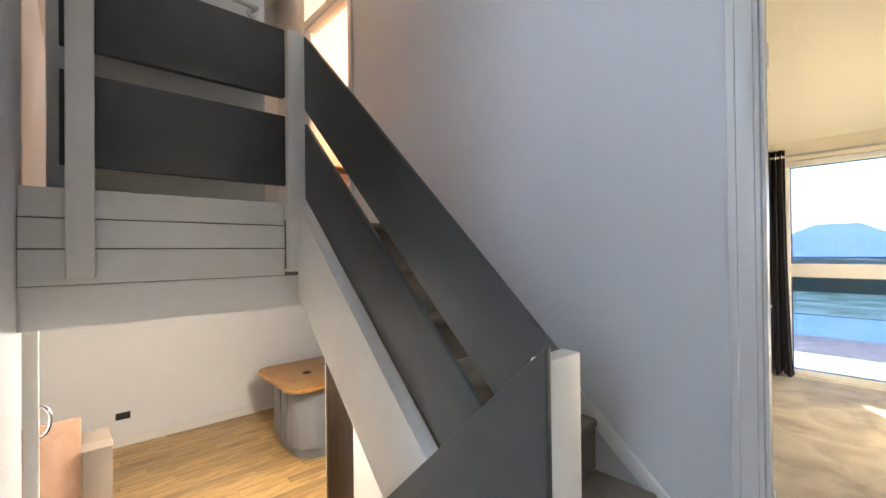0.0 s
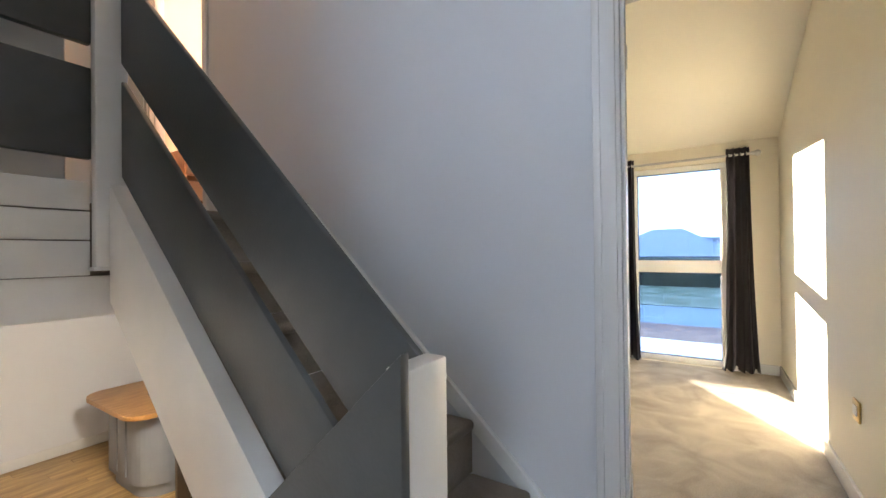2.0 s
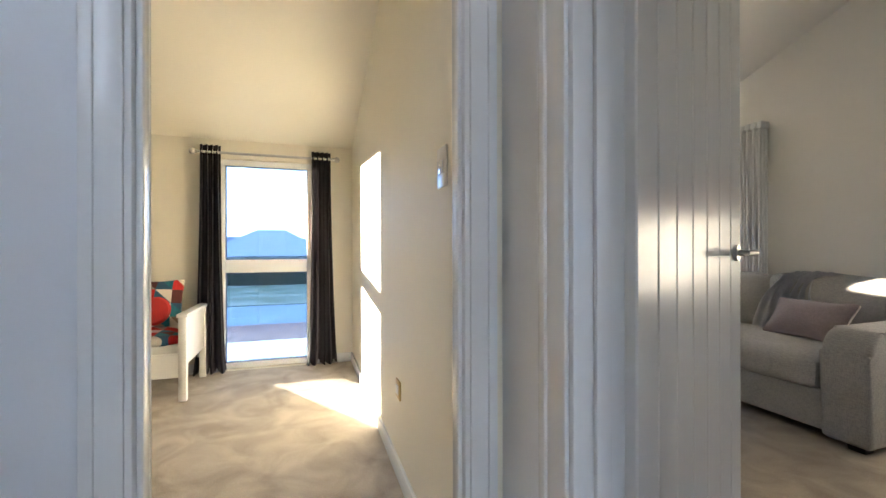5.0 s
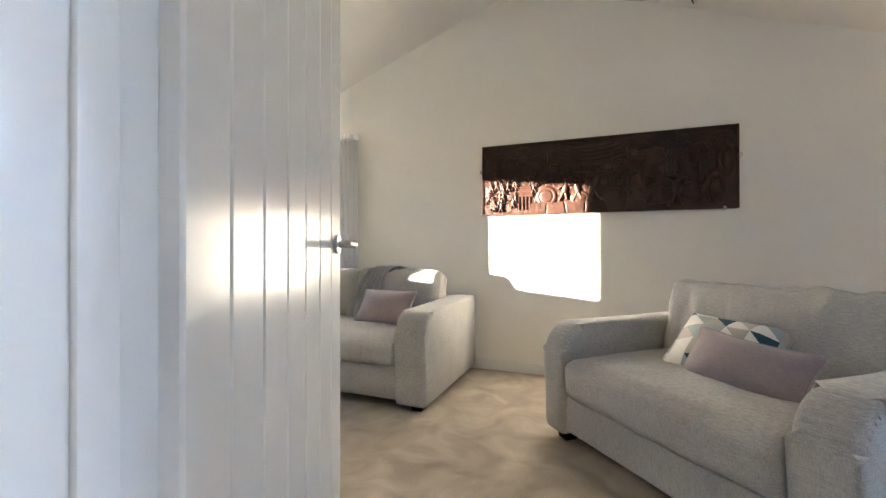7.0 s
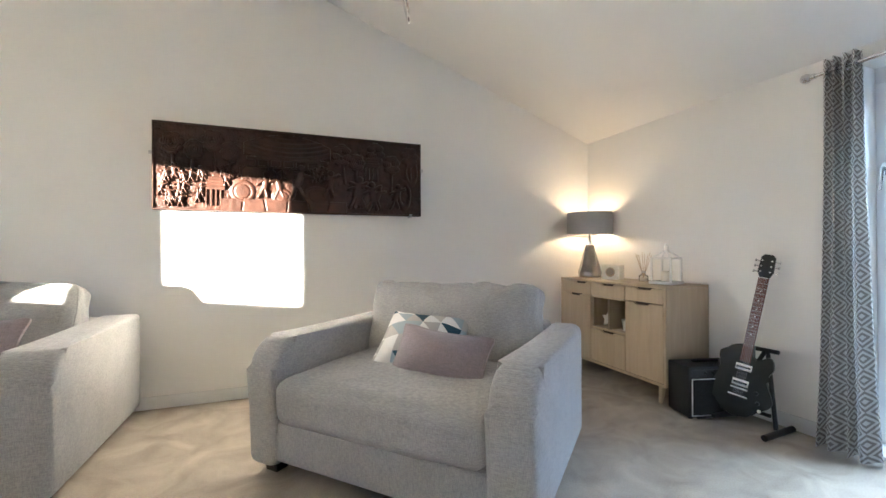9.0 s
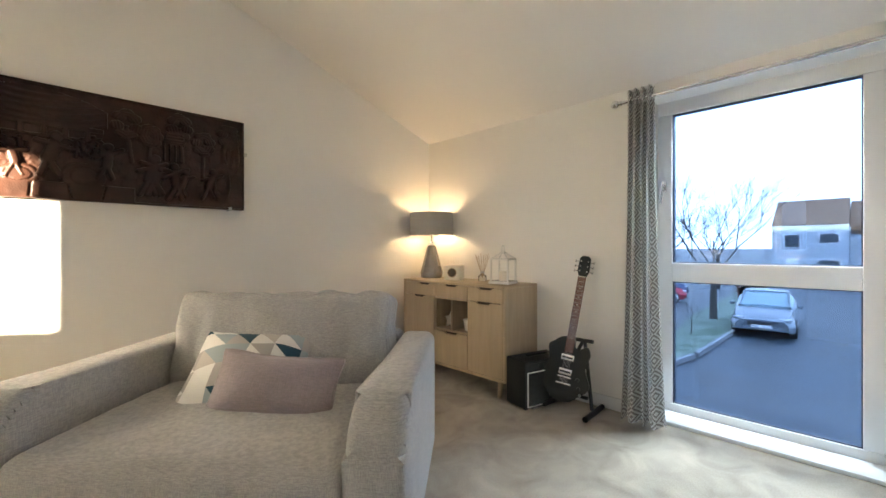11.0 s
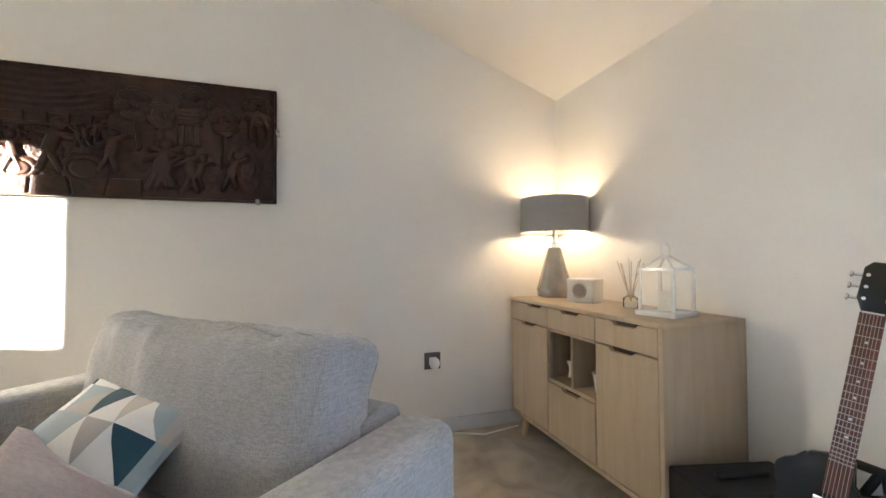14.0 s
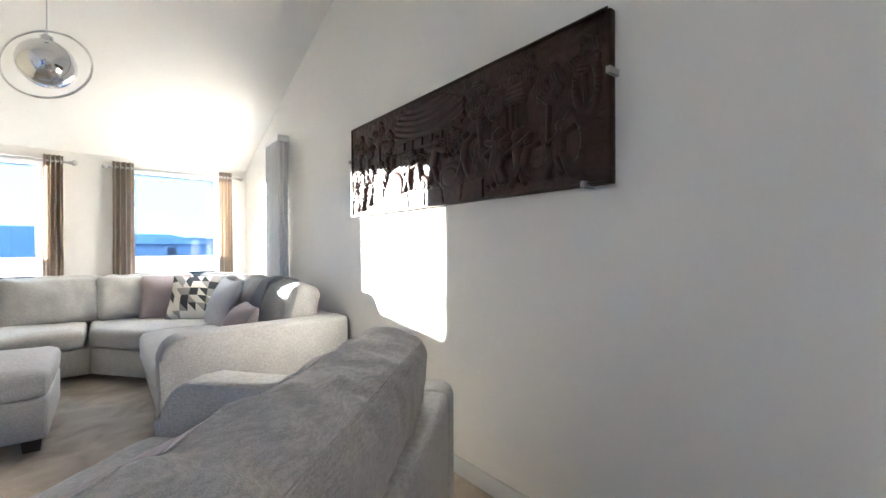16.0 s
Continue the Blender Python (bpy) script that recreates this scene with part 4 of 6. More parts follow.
pillow("scatter_cushion", "oblong mauve velvet scatter cushion", (0.25, 0.15), 0.05, MAUVE, pose(3.46, -3.30, 0.60, 35, 0, -5), 12)
pillow("scatter_cushion", "scatter cushion printed with black, grey and cream triangles", (0.23, 0.23), 0.05, TRI_MONO, pose(4.95, -3.22, 0.655, 22, 0, 55), 13)
pillow("scatter_cushion", "plain taupe scatter cushion", (0.22, 0.22), 0.05, MAUVE, pose(5.22, -3.02, 0.66, 22, 0, 78), 14)

THROW = cloth_material("blue_grey_throw", (0.54, 0.55, 0.59), (0.44, 0.45, 0.49), 300.0, 0.9, 0.4)
bm = bmesh.new()
prof = [(-3.40, 0.475), (-3.475, 0.60), (-3.50, 0.74), (-3.555, 0.868), (-3.65, 0.905), (-3.74, 0.885), (-3.80, 0.80), (-3.815, 0.69)]
cloth_rows = []
for k in range(43):
    t = k / 42 * (len(prof) - 1)
    i = min(int(t), len(prof) - 2)
    y = prof[i][0] + (prof[i + 1][0] - prof[i][0]) * (t - i)
    z = prof[i][1] + (prof[i + 1][1] - prof[i][1]) * (t - i)
    spread = 0.17 + 0.06 * math.cos(t * 0.9)
    cloth_rows.append([bm.verts.new((3.66 + 0.05 * math.sin(t) + spread * (j / 20 - 1), y + 0.009 * math.sin(j * 0.85 + 0.5 * t) + 0.012, z + 0.010 * math.sin(j * 0.85 + 1.4) + 0.008 * noise.noise(Vector((j * 0.3, t, 2))))) for j in range(41)])
for ra, rb in zip(cloth_rows, cloth_rows[1:]):
    for j in range(40):
        bm.faces.new((ra[j], ra[j + 1], rb[j + 1], rb[j]))
bmesh.ops.solidify(bm, geom=bm.faces[:], thickness=0.006)
tagged(part("throw_blanket", bm, THROW, smooth=80), "blue-grey throw draped over the sofa back cushion", "throw")
pillow("scatter_cushion", "plain blue-grey scatter cushion leaning in the sofa corner", (0.23, 0.22), 0.055, THROW, pose(4.30, -3.36, 0.66, 24, 0, 8), 15)

stool = empty("footstool", "square grey woven footstool with a padded top", "footstool")
part("base", boxed(3.40, 4.22, -2.29, -1.47, 0.07, 0.30, 0.02, 3), SOFA, stool)
part("top", cushion_bm(0.415, 0.415, 0.085, 0.055, (0, 0, 0.02), 14, 0.004, 41, m=pose(3.81, -1.88, 0.375)), SOFA, stool)
block_feet(stool, ((3.47, -2.22), (4.15, -2.22), (3.47, -1.54), (4.15, -1.54)))

# sideboard
OAK = wood_material("limed_oak", (0.50, 0.385, 0.26), (0.435, 0.33, 0.218), 0.5, (9.0, 9.0, 0.9))
# Shade of the cubbyholes put into the oak's colour; the clock rim shares it.
OAKDARK = wood_material("limed_oak_shade", (0.44, 0.335, 0.225), (0.37, 0.28, 0.185), 0.55, (9.0, 9.0, 0.9))
# Near-black that paints the shade inside the finger cuts.
RECESS_SHADE = material("recess_shade", (0.05, 0.035, 0.025), 0.8, vary=0.1)
side = empty("sideboard", "pale oak sideboard with drawers, two doors and open cubbyholes", "sideboard")
bx, fx, ya, yb = -0.845, -0.432, -3.80, -2.664
part("top", boxed(bx, fx, ya, yb, 0.80, 0.82, 0.003), OAK, side)
part("side_panel", boxed(bx, fx, ya, ya + 0.02, 0.13, 0.80, 0.002), OAK, side)
part("side_panel", boxed(bx, fx, yb - 0.02, yb, 0.13, 0.80, 0.002), OAK, side)
part("bottom", boxed(bx, fx, ya + 0.02, yb - 0.02, 0.13, 0.15), OAK, side)
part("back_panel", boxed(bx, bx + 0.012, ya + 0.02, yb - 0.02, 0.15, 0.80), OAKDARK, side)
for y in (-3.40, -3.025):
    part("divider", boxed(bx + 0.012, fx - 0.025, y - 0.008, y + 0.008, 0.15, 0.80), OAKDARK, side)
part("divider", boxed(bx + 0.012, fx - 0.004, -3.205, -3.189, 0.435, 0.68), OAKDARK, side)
part("shelf", boxed(bx + 0.012, fx - 0.004, -3.392, -3.033, 0.42, 0.436), OAK, side)
part("shelf", boxed(bx + 0.012, fx - 0.004, -3.392, -3.033, 0.678, 0.69), OAK, side)


def notched(name, y0, y1, z0, z1, at):
    """A front whose top edge is cut away for the fingers round y = at."""
    w, d, c = 0.055, 0.016, 0.016
    p = [(y0, z0), (y1, z0), (y1, z1), (at + w + c, z1), (at + w, z1 - d), (at - w, z1 - d), (at - w - c, z1), (y0, z1)]
    ob = part(name, extrude_poly(bmesh.new(), [(fx - 0.020, a, b) for a, b in p], (0.02, 0, 0), 0.0012, 1), OAK, side)
    # Thin dark sheet behind the cut, in place of its shade.
    part("finger_recess", boxed(fx - 0.022, fx - 0.021, at - w - c, at + w + c, z1 - d - 0.004, z1 + 0.004), RECESS_SHADE, ob)
    return ob


for a, b, at in ((ya + 0.023, -3.404, -3.53), (-3.398, -3.030, -3.21), (-3.022, yb - 0.023, -2.85)):
    notched("drawer_front", a, b, 0.694, 0.796, at)
notched("door", ya + 0.023, -3.404, 0.154, 0.686, -3.60)
notched("door", -3.022, yb - 0.023, 0.154, 0.686, -2.87)
notched("flap", -3.398, -3.030, 0.154, 0.414, -3.21)
for x in (bx + 0.06, fx - 0.06):
    for y in (ya + 0.08, yb - 0.08):
        part("leg", tube(bmesh.new(), (x, y, 0.132), (x + (0.02 if x > -0.6 else -0.01), y, 0.0), 0.024, 0.014, 14), OAK, side)

# table lamp
MERCURY = material("smoked_mercury_glass", (0.36, 0.33, 0.30), 0.24, 0.7, vary=0.15, scale=12)
SHADE = cloth_material("grey_lampshade", (0.40, 0.39, 0.38), (0.33, 0.32, 0.31), 600.0, through_light=0.08)
tl = empty("table_lamp", "lit table lamp with a smoked glass base and grey drum shade", "table lamp")
LX, LY = -0.673, -3.69
part("base", lathe(bmesh.new(), [(0.085, 0.0), (0.10, 0.006), (0.106, 0.05), (0.104, 0.055)], (LX, LY, 0.82), 12), MERCURY, tl)
part("body", lathe(bmesh.new(), [(0.104, 0.055), (0.098, 0.075), (0.042, 0.29), (0.036, 0.30)], (LX, LY, 0.82), 12), MERCURY, tl, smooth=10)
part("neck", lathe(bmesh.new(), [(0.030, 0.30), (0.030, 0.325), (0.016, 0.33), (0.016, 0.40), (0.02, 0.405), (0.02, 0.43)], (LX, LY, 0.82), 18), CHROME, tl)
bm = lathe(bmesh.new(), [(0.205, 0.0), (0.200, 0.205), (0.197, 0.205), (0.202, 0.0), (0.205, 0.0)], (LX, LY, 1.212), 48, caps=False)
part("shade", bm, SHADE, tl)
bm = bmesh.new()
for k in range(3):
    a = 2 * math.pi * k / 3
    tube(bm, (LX, LY, 1.235), (LX + 0.2 * math.cos(a), LY + 0.2 * math.sin(a), 1.225), 0.002, seg=6)
part("shade_carrier", bm, CHROME, tl)
part("bulb", ball(bmesh.new(), (LX, LY, 1.258), 0.022, 14, (1, 1, 1.3)), glow_material("warm_bulb", (1.0, 0.72, 0.42), 12.0), tl)

# ---- things in the living room ----
MAHOG = material("dark_carved_hardwood", (0.032, 0.0125, 0.0075), 0.42, vary=0.35, scale=14, bump=0.25, bump_scale=150, spec=0.32)
PX0, PX1, PZ0, PZ1 = 0.918, 2.812, 1.356, 1.957
panel = empty("carved_panel", "long dark hardwood relief panel carved with huts and trees", "wall carving")
rnd = random.Random(7)
PW, PH = PX1 - PX0, PZ1 - PZ0


def crowd(n, u0, u1, v0, v1, tall):
    """Carved dancers: u, v of the hips, body height, lean and arm swing."""
    return [(rnd.uniform(u0, u1), rnd.uniform(v0, v1), rnd.uniform(0.8, 1.15) * tall, rnd.uniform(-0.35, 0.35), rnd.uniform(-1.0, 1.0)) for _ in range(n)]


figures = crowd(11, 0.02, 0.24, 0.36, 0.47, 0.07) + crowd(12, 0.02, 0.16, 0.10, 0.28, 0.07) + crowd(13, 0.22, 0.66, 0.44, 0.50, 0.075)
figures += crowd(4, 0.36, 0.64, 0.28, 0.36, 0.16) + crowd(6, 0.70, 0.89, 0.20, 0.27, 0.16)
trees_cut = [(0.06, 0.74, 0.20), (0.13, 0.68, 0.17), (0.19, 0.80, 0.20), (0.25, 0.68, 0.18), (0.66, 0.74, 0.24), (0.72, 0.66, 0.17), (0.80, 0.80, 0.22), (0.87, 0.66, 0.20), (0.95, 0.78, 0.22)]
stones = [(0.25, 0.07, 0.06), (0.33, 0.06, 0.06), (0.41, 0.08, 0.06), (0.49, 0.07, 0.06), (0.57, 0.09, 0.06), (0.64, 0.07, 0.06)]
hulls = [(0.29, 0.24, 0.085, 0.085), (0.43, 0.20, 0.075, 0.055), (0.56, 0.22, 0.095, 0.075)]


def clamp01(d):
    return max(0.0, min(1.0, d))


def bar_at(px, pz, ax, az, bx_, bz_, r):
    """Roundness of a carved limb from a to b at the point p, nought outside it."""
    dx, dz = bx_ - ax, bz_ - az
    t = clamp01(((px - ax) * dx + (pz - az) * dz) / (dx * dx + dz * dz))
    q = math.hypot(px - ax - t * dx, pz - az - t * dz) / r
    return math.sqrt(1 - q * q) if q < 1 else 0.0


def relief(u, v):
    """Height of the carving at u (from the far end, 0 to 1) and v (0 to 1 up), in units of its depth."""
    x, z = u * PW, v * PH
    h = 0.16 + 0.16 * noise.noise(Vector((x * 26, z * 26, 1.0))) + 0.09 * noise.noise(Vector((x * 75, z * 75, 4.0)))
    sag = 0.93 - 0.9 * (u - 0.455) ** 2 / 0.026 * 0.14
    if 0.295 < u < 0.615 and 0.66 + 0.9 * (u - 0.455) ** 2 < v < sag + 0.03:
        h = max(h, 0.66 + 0.16 * math.sin(z * 190 - 420 * (u - 0.455) ** 2))
    if 0.305 < u < 0.605 and 0.545 < v < 0.67:
        h = max(h, 0.62 if v > 0.635 or v < 0.565 or abs((u * 22) % 1 - 0.5) < 0.13 else 0.26)
    if 0.22 < u < 0.68 and v < 0.15:
        near = sorted(math.hypot((u - cu) * PW, 1.5 * (v - cv) * PH) / r for cu, cv, r in stones)
        h = max(h, 0.60 * clamp01((near[1] - near[0]) * 4.0) ** 0.5 + 0.04 * noise.noise(Vector((x * 40, z * 40, 9.0))))
    for cu, cv, rx, rz in hulls:
        q = ((u - cu) * PW / rx) ** 2 + ((v - cv) * PH / rz) ** 2
        if q < 1:
            h = max(h, 0.28 + 0.52 * math.sqrt(1 - q) - (0.14 if abs(q - 0.42) < 0.10 else 0.0))
    for cu, cv, r in trees_cut:
        dx, dz = (u - cu) * PW, (v - cv) * PH
        if abs(dx) > 0.12:
            continue
        h = max(h, 0.62 * bar_at(dx, dz, 0.025 * math.sin(cu * 40), -0.20, 0, 0, 0.012))
        for k in range(7):
            a = k * 0.9 + cu * 20
            lx, lz = r * 0.19 * math.cos(a), r * 0.27 * math.sin(a) + 0.015
            q = math.hypot((dx - lx) / 0.034, (dz - lz) / 0.026)
            if q < 1:
                h = max(h, 0.40 + 0.46 * math.sqrt(1 - q * q) * (0.75 + 0.25 * math.sin((dx * math.cos(a) + dz * math.sin(a)) * 420)))
    for u0, u1, v0, v1 in ((0.168, 0.232, 0.06, 0.40), (0.755, 0.815, 0.46, 0.76)):
        if u0 < u < u1 and v0 < v < v1:
            s_ = (v - v0) / (v1 - v0)
            k = (u - u0) / (u1 - u0)
            if s_ > 0.62:
                if abs(k - 0.5) < 0.5 - 0.35 * (s_ - 0.62):
                    h = max(h, 0.80 + 0.10 * math.sin(z * 330))
            else:
                h = max(h, 0.62 if (k * 4) % 1 < 0.28 or s_ > 0.55 else 0.22)
    for cu, cv, tall, lean, swing in figures:
        dx, dz = (u - cu) * PW, (v - cv) * PH
        if abs(dx) > 0.11 or abs(dz) > 0.16:
            continue
        sx, sz = lean * tall * 0.45, tall * 0.42
        b = max(bar_at(dx, dz, 0, 0, sx, sz, tall * 0.16), bar_at(dx, dz, 0, 0, -tall * (0.2 + 0.1 * swing), -tall * 0.5, tall * 0.085), bar_at(dx, dz, 0, 0, tall * (0.22 - 0.1 * swing), -tall * 0.46, tall * 0.085),
                bar_at(dx, dz, sx, sz, sx + tall * 0.40, sz + tall * 0.33 * swing, tall * 0.075), bar_at(dx, dz, sx, sz, sx - tall * 0.38, sz - tall * 0.3 * swing, tall * 0.075))
        head = math.hypot(dx - sx * 1.25, dz - sz - tall * 0.25) / (tall * 0.15)
        if head < 1:
            b = max(b, 1.15 * math.sqrt(1 - head * head))
        if b:
            h = max(h, 0.30 + 0.62 * b)
    for cu, cv in ((0.925, 0.28), (0.955, 0.60)):
        q = math.hypot((u - cu) * PW / 0.06, (v - cv) * PH / 0.13)
        if 0.5 < q < 1.0:
            h = max(h, 0.25 + 0.7 * math.sin((q - 0.5) / 0.5 * math.pi) * (0.85 + 0.15 * math.sin(math.atan2(v - cv, u - cu) * 22)))
    edge = min(u * PW, (1 - u) * PW, v * PH, (1 - v) * PH)
    return 0.55 if edge < 0.009 else min(h, 1.0)


NU, NV = 520, 168
grid = [(PX1 - PW * i / NU, Y0 + 0.036 + 0.027 * relief(i / NU, j / NV), PZ0 + PH * j / NV) for j in range(NV + 1) for i in range(NU + 1)]
quads = [(j * (NU + 1) + i, j * (NU + 1) + i + 1, (j + 1) * (NU + 1) + i + 1, (j + 1) * (NU + 1) + i) for j in range(NV) for i in range(NU)]
carved = bpy.data.meshes.new("carving")
carved.from_pydata(grid, [], quads)
bm = bmesh.new()
bm.from_mesh(carved)
bpy.data.meshes.remove(carved)
part("carving", bm, MAHOG, panel, smooth=50)
part("board", boxed(PX0, PX1, Y0 + 0.002, Y0 + 0.035, PZ0, PZ1, 0.002), MAHOG, panel)
for x, z in ((PX0 - 0.007, 1.735), (PX1 + 0.007, 1.735), (PX0 + 0.09, PZ0 + 0.003)):
    part("clip", boxed(x - 0.009, x + 0.009, Y0 + 0.002, Y0 + 0.066, z - 0.012, z + 0.012, 0.003), BRUSHED, panel)

radiator = empty("radiator", "tall white column radiator on the gable wall", "radiator")
for i in range(8):
    x = 4.10 + i * 0.05
    for y in (Y0 + 0.06, Y0 + 0.10, Y0 + 0.14):
        part("column", tube(bmesh.new(), (x, y, 0.34), (x, y, 2.16), 0.0125, seg=10), UPVC, radiator)
for z in (0.34, 2.16):
    bm = bmesh.new()
    for i in range(8):
        box(bm, 4.076 + i * 0.05, 4.124 + i * 0.05, Y0 + 0.045, Y0 + 0.155, z - 0.03, z + 0.03, 0.012, 3)
    part("header", bm, UPVC, radiator)
for z in (0.6, 1.95):
    part("bracket", boxed(4.26, 4.29, Y0 + 0.001, Y0 + 0.05, z - 0.02, z + 0.02), UPVC, radiator)
part("valve", tube(bmesh.new(), (4.085, Y0 + 0.1, 0.30), (4.085, Y0 + 0.1, 0.0), 0.012), CHROME, radiator)


def pendant(x, y, z):
    p = empty("pendant_lamp", "chrome ball pendant lamp inside a thin metal ring", "pendant lamp", "living room pendants")
    top = living_top(x)
    part("cord", tube(bmesh.new(), (x, y, z + 0.14), (x, y, top - 0.03), 0.003, seg=8), UPVC, p)
    part("ceiling_rose", lathe(bmesh.new(), [(0.055, 0.0), (0.055, 0.02), (0.03, 0.06)], (x, y, top - 0.055), 20), CHROME, p)
    part("globe", ball(bmesh.new(), (x, y, z), 0.137, 32), CHROME, p)
    part("cap", lathe(bmesh.new(), [(0.03, 0.0), (0.03, 0.03), (0.012, 0.04)], (x, y, z + 0.130), 18), CHROME, p)
    part("ring", torus(bmesh.new(), (x, y, z), 0.218, 0.006, Matrix.Rotation(radians(70), 3, "Z") @ Matrix.Rotation(radians(12), 3, "X"), 48, 8), CHROME, p)
    return p


pendant(3.55, -2.28, 2.23)
pendant(1.55, -2.20, 2.23)


def plate(name, label, p, normal, w, h, mat, inner=None, gang=1, cat="socket"):
    """A face plate on a wall with rocker or plug inserts."""
    top = empty(name, label, cat)
    n = Vector(normal)
    ang = math.degrees(math.atan2(n.x, -n.y))
    part("plate", boxed(-w / 2, w / 2, -0.009, -0.001, -h / 2, h / 2, 0.003), mat, top)
    for k in range(gang):
        cx = (k - (gang - 1) / 2) * w / gang
        part("insert", boxed(cx - 0.022, cx + 0.022, -0.014, -0.008, -0.022, 0.022, 0.003), inner or WHITEPL, top)
    top.matrix_world = pose(*p, 0, 0, ang)
    return top


plate("wall_socket", "dark chrome single wall socket with a white plug-in", (0.04, Y0, 0.44), (0, 1, 0), 0.10, 0.10, material("black_chrome_plate", (0.10, 0.095, 0.09), 0.3, 0.8, vary=0.05), WHITEPL)
tagged(part("air_freshener", ball(bmesh.new(), (0.035, Y0 + 0.035, 0.43), 0.032, 16, (1, 0.8, 1.1)), WHITEPL), "white rounded plug-in air freshener in the socket", "air freshener")
plate("light_switch", "brushed steel light switch on the bedroom wall", (2.82, YB, 1.345), (0, 1, 0), 0.088, 0.13, BRUSHED, CHROME, cat="light switch")
plate("wall_socket", "brass-edged wall socket above the bedroom skirting", (3.50, YB, 0.415), (0, 1, 0), 0.088, 0.088, material("brass", (0.55, 0.40, 0.16), 0.3, 1.0), WHITEPL)
plate("wall_socket", "black double wall socket in the kitchen", (1.39, 6.6, -0.905), (0, -1, 0), 0.15, 0.088, BLACK, BLACK, 2)

# on the sideboard
CREAM = material("cream_plastic", (0.80, 0.76, 0.68), 0.4, vary=0.03)
clock = empty("cube_clock", "cream cube table clock with a round dark dial", "clock")
part("body", boxed(-0.06, 0.06, -0.075, 0.075, 0.0, 0.125, 0.006, 3), CREAM, clock)
part("dial", tube(bmesh.new(), (0.058, 0, 0.063), (0.064, 0, 0.063), 0.036, seg=28), material("dial", (0.12, 0.09, 0.06), 0.4), clock, "dark round dial")
part("rim", torus(bmesh.new(), (0.062, 0, 0.063), 0.037, 0.004, Matrix.Rotation(math.pi / 2, 3, "Z"), 28, 8), OAKDARK, clock)
clock.matrix_world = pose(-0.66, -3.385, 0.82, 0, 0, 25)
diff = empty("reed_diffuser", "glass reed diffuser with pale reeds", "diffuser")
CLEAR = glass_material("clear_glass", (0.95, 0.93, 0.88))
part("bottle", lathe(bmesh.new(), [(0.030, 0.0), (0.034, 0.004), (0.034, 0.045), (0.014, 0.060), (0.014, 0.08)], (-0.69, -3.09, 0.82), 20), CLEAR, diff)
part("oil", lathe(bmesh.new(), [(0.028, 0.003), (0.030, 0.03)], (-0.69, -3.09, 0.82), 20), CREAM, diff)
part("collar", lathe(bmesh.new(), [(0.017, 0.066), (0.017, 0.085)], (-0.69, -3.09, 0.82), 20), BRUSHED, diff)
for k in range(8):
    a = 2 * math.pi * k / 8
    part("reed", tube(bmesh.new(), (-0.69, -3.09, 0.85), (-0.69 + 0.05 * math.cos(a), -3.09 + 0.065 * math.sin(a), 1.03 + 0.01 * (k % 3)), 0.0018, seg=6), OAK, diff)
lant = empty("candle_lantern", "white metal candle lantern with glass sides", "lantern")
part("base", boxed(-0.085, 0.085, -0.085, 0.085, 0.0, 0.022, 0.005), GLOSS, lant)
for x in (-0.07, 0.07):
    for y in (-0.07, 0.07):
        part("upright", boxed(x - 0.006, x + 0.006, y - 0.006, y + 0.006, 0.022, 0.185, 0.001), GLOSS, lant)
bm = bmesh.new()
for a in (-0.07, 0.07):
    box(bm, -0.078, 0.078, a - 0.006, a + 0.006, 0.182, 0.194)
    box(bm, a - 0.006, a + 0.006, -0.064, 0.064, 0.182, 0.194)
part("rim", bm, GLOSS, lant)
bm = bmesh.new()
for x in (-0.07, 0.07):
    for y in (-0.07, 0.07):
        tube(bm, (x, y, 0.190), (x * 0.2, y * 0.2, 0.238), 0.0045, seg=6)
box(bm, -0.018, 0.018, -0.018, 0.018, 0.232, 0.244, 0.003)
part("roof_frame", bm, GLOSS, lant)
part("carrying_ring", torus(bmesh.new(), (0, 0, 0.265), 0.028, 0.004, None, 20, 8), GLOSS, lant)
part("candle", lathe(bmesh.new(), [(0.033, 0.022), (0.033, 0.09), (0.028, 0.094)], (0, 0, 0), 20), CREAM, lant)
lant.matrix_world = pose(-0.63, -2.83, 0.82, 0, 0, 12)
pts = []
for k in range(10):
    r = 0.074 if k % 2 == 0 else 0.032
    a = math.pi / 2 + math.pi * k / 5
    pts.append((0.0, r * math.cos(a), 0.062 + r * math.sin(a)))
star = tagged(part("star_ornament", extrude_poly(bmesh.new(), pts, (0.022, 0, 0), 0.004, 2), CREAM), "cream star ornament standing in a cubbyhole", "ornament")
star.matrix_world = pose(-0.53, -3.295, 0.4365, 0, -8, 0)
pot = empty("small_pot", "small cream ribbed pot in a cubbyhole", "pot")
part("body", lathe(bmesh.new(), [(0.030, 0.0), (0.042, 0.085), (0.038, 0.085), (0.028, 0.008)], (-0.53, -3.10, 0.4365), 20), CREAM, pot)
part("rim", torus(bmesh.new(), (-0.53, -3.10, 0.5215), 0.041, 0.004, Matrix.Rotation(math.pi / 2, 3, "X"), 24, 6), CREAM, pot)

# amplifier
amp = empty("guitar_amplifier", "small black guitar amplifier with white piping", "amplifier")
TOLEX = material("black_vinyl", (0.010, 0.010, 0.011), 0.5, vary=0.2, scale=30, bump=0.4, bump_scale=260)
part("cabinet", boxed(-0.19, 0.19, -0.10, 0.10, 0.012, 0.33, 0.008, 3), TOLEX, amp)
part("grille", boxed(-0.165, 0.165, 0.098, 0.106, 0.03, 0.25, 0.003), cloth_material("grille_cloth", (0.03, 0.03, 0.03), (0.012, 0.012, 0.012), 500), amp)
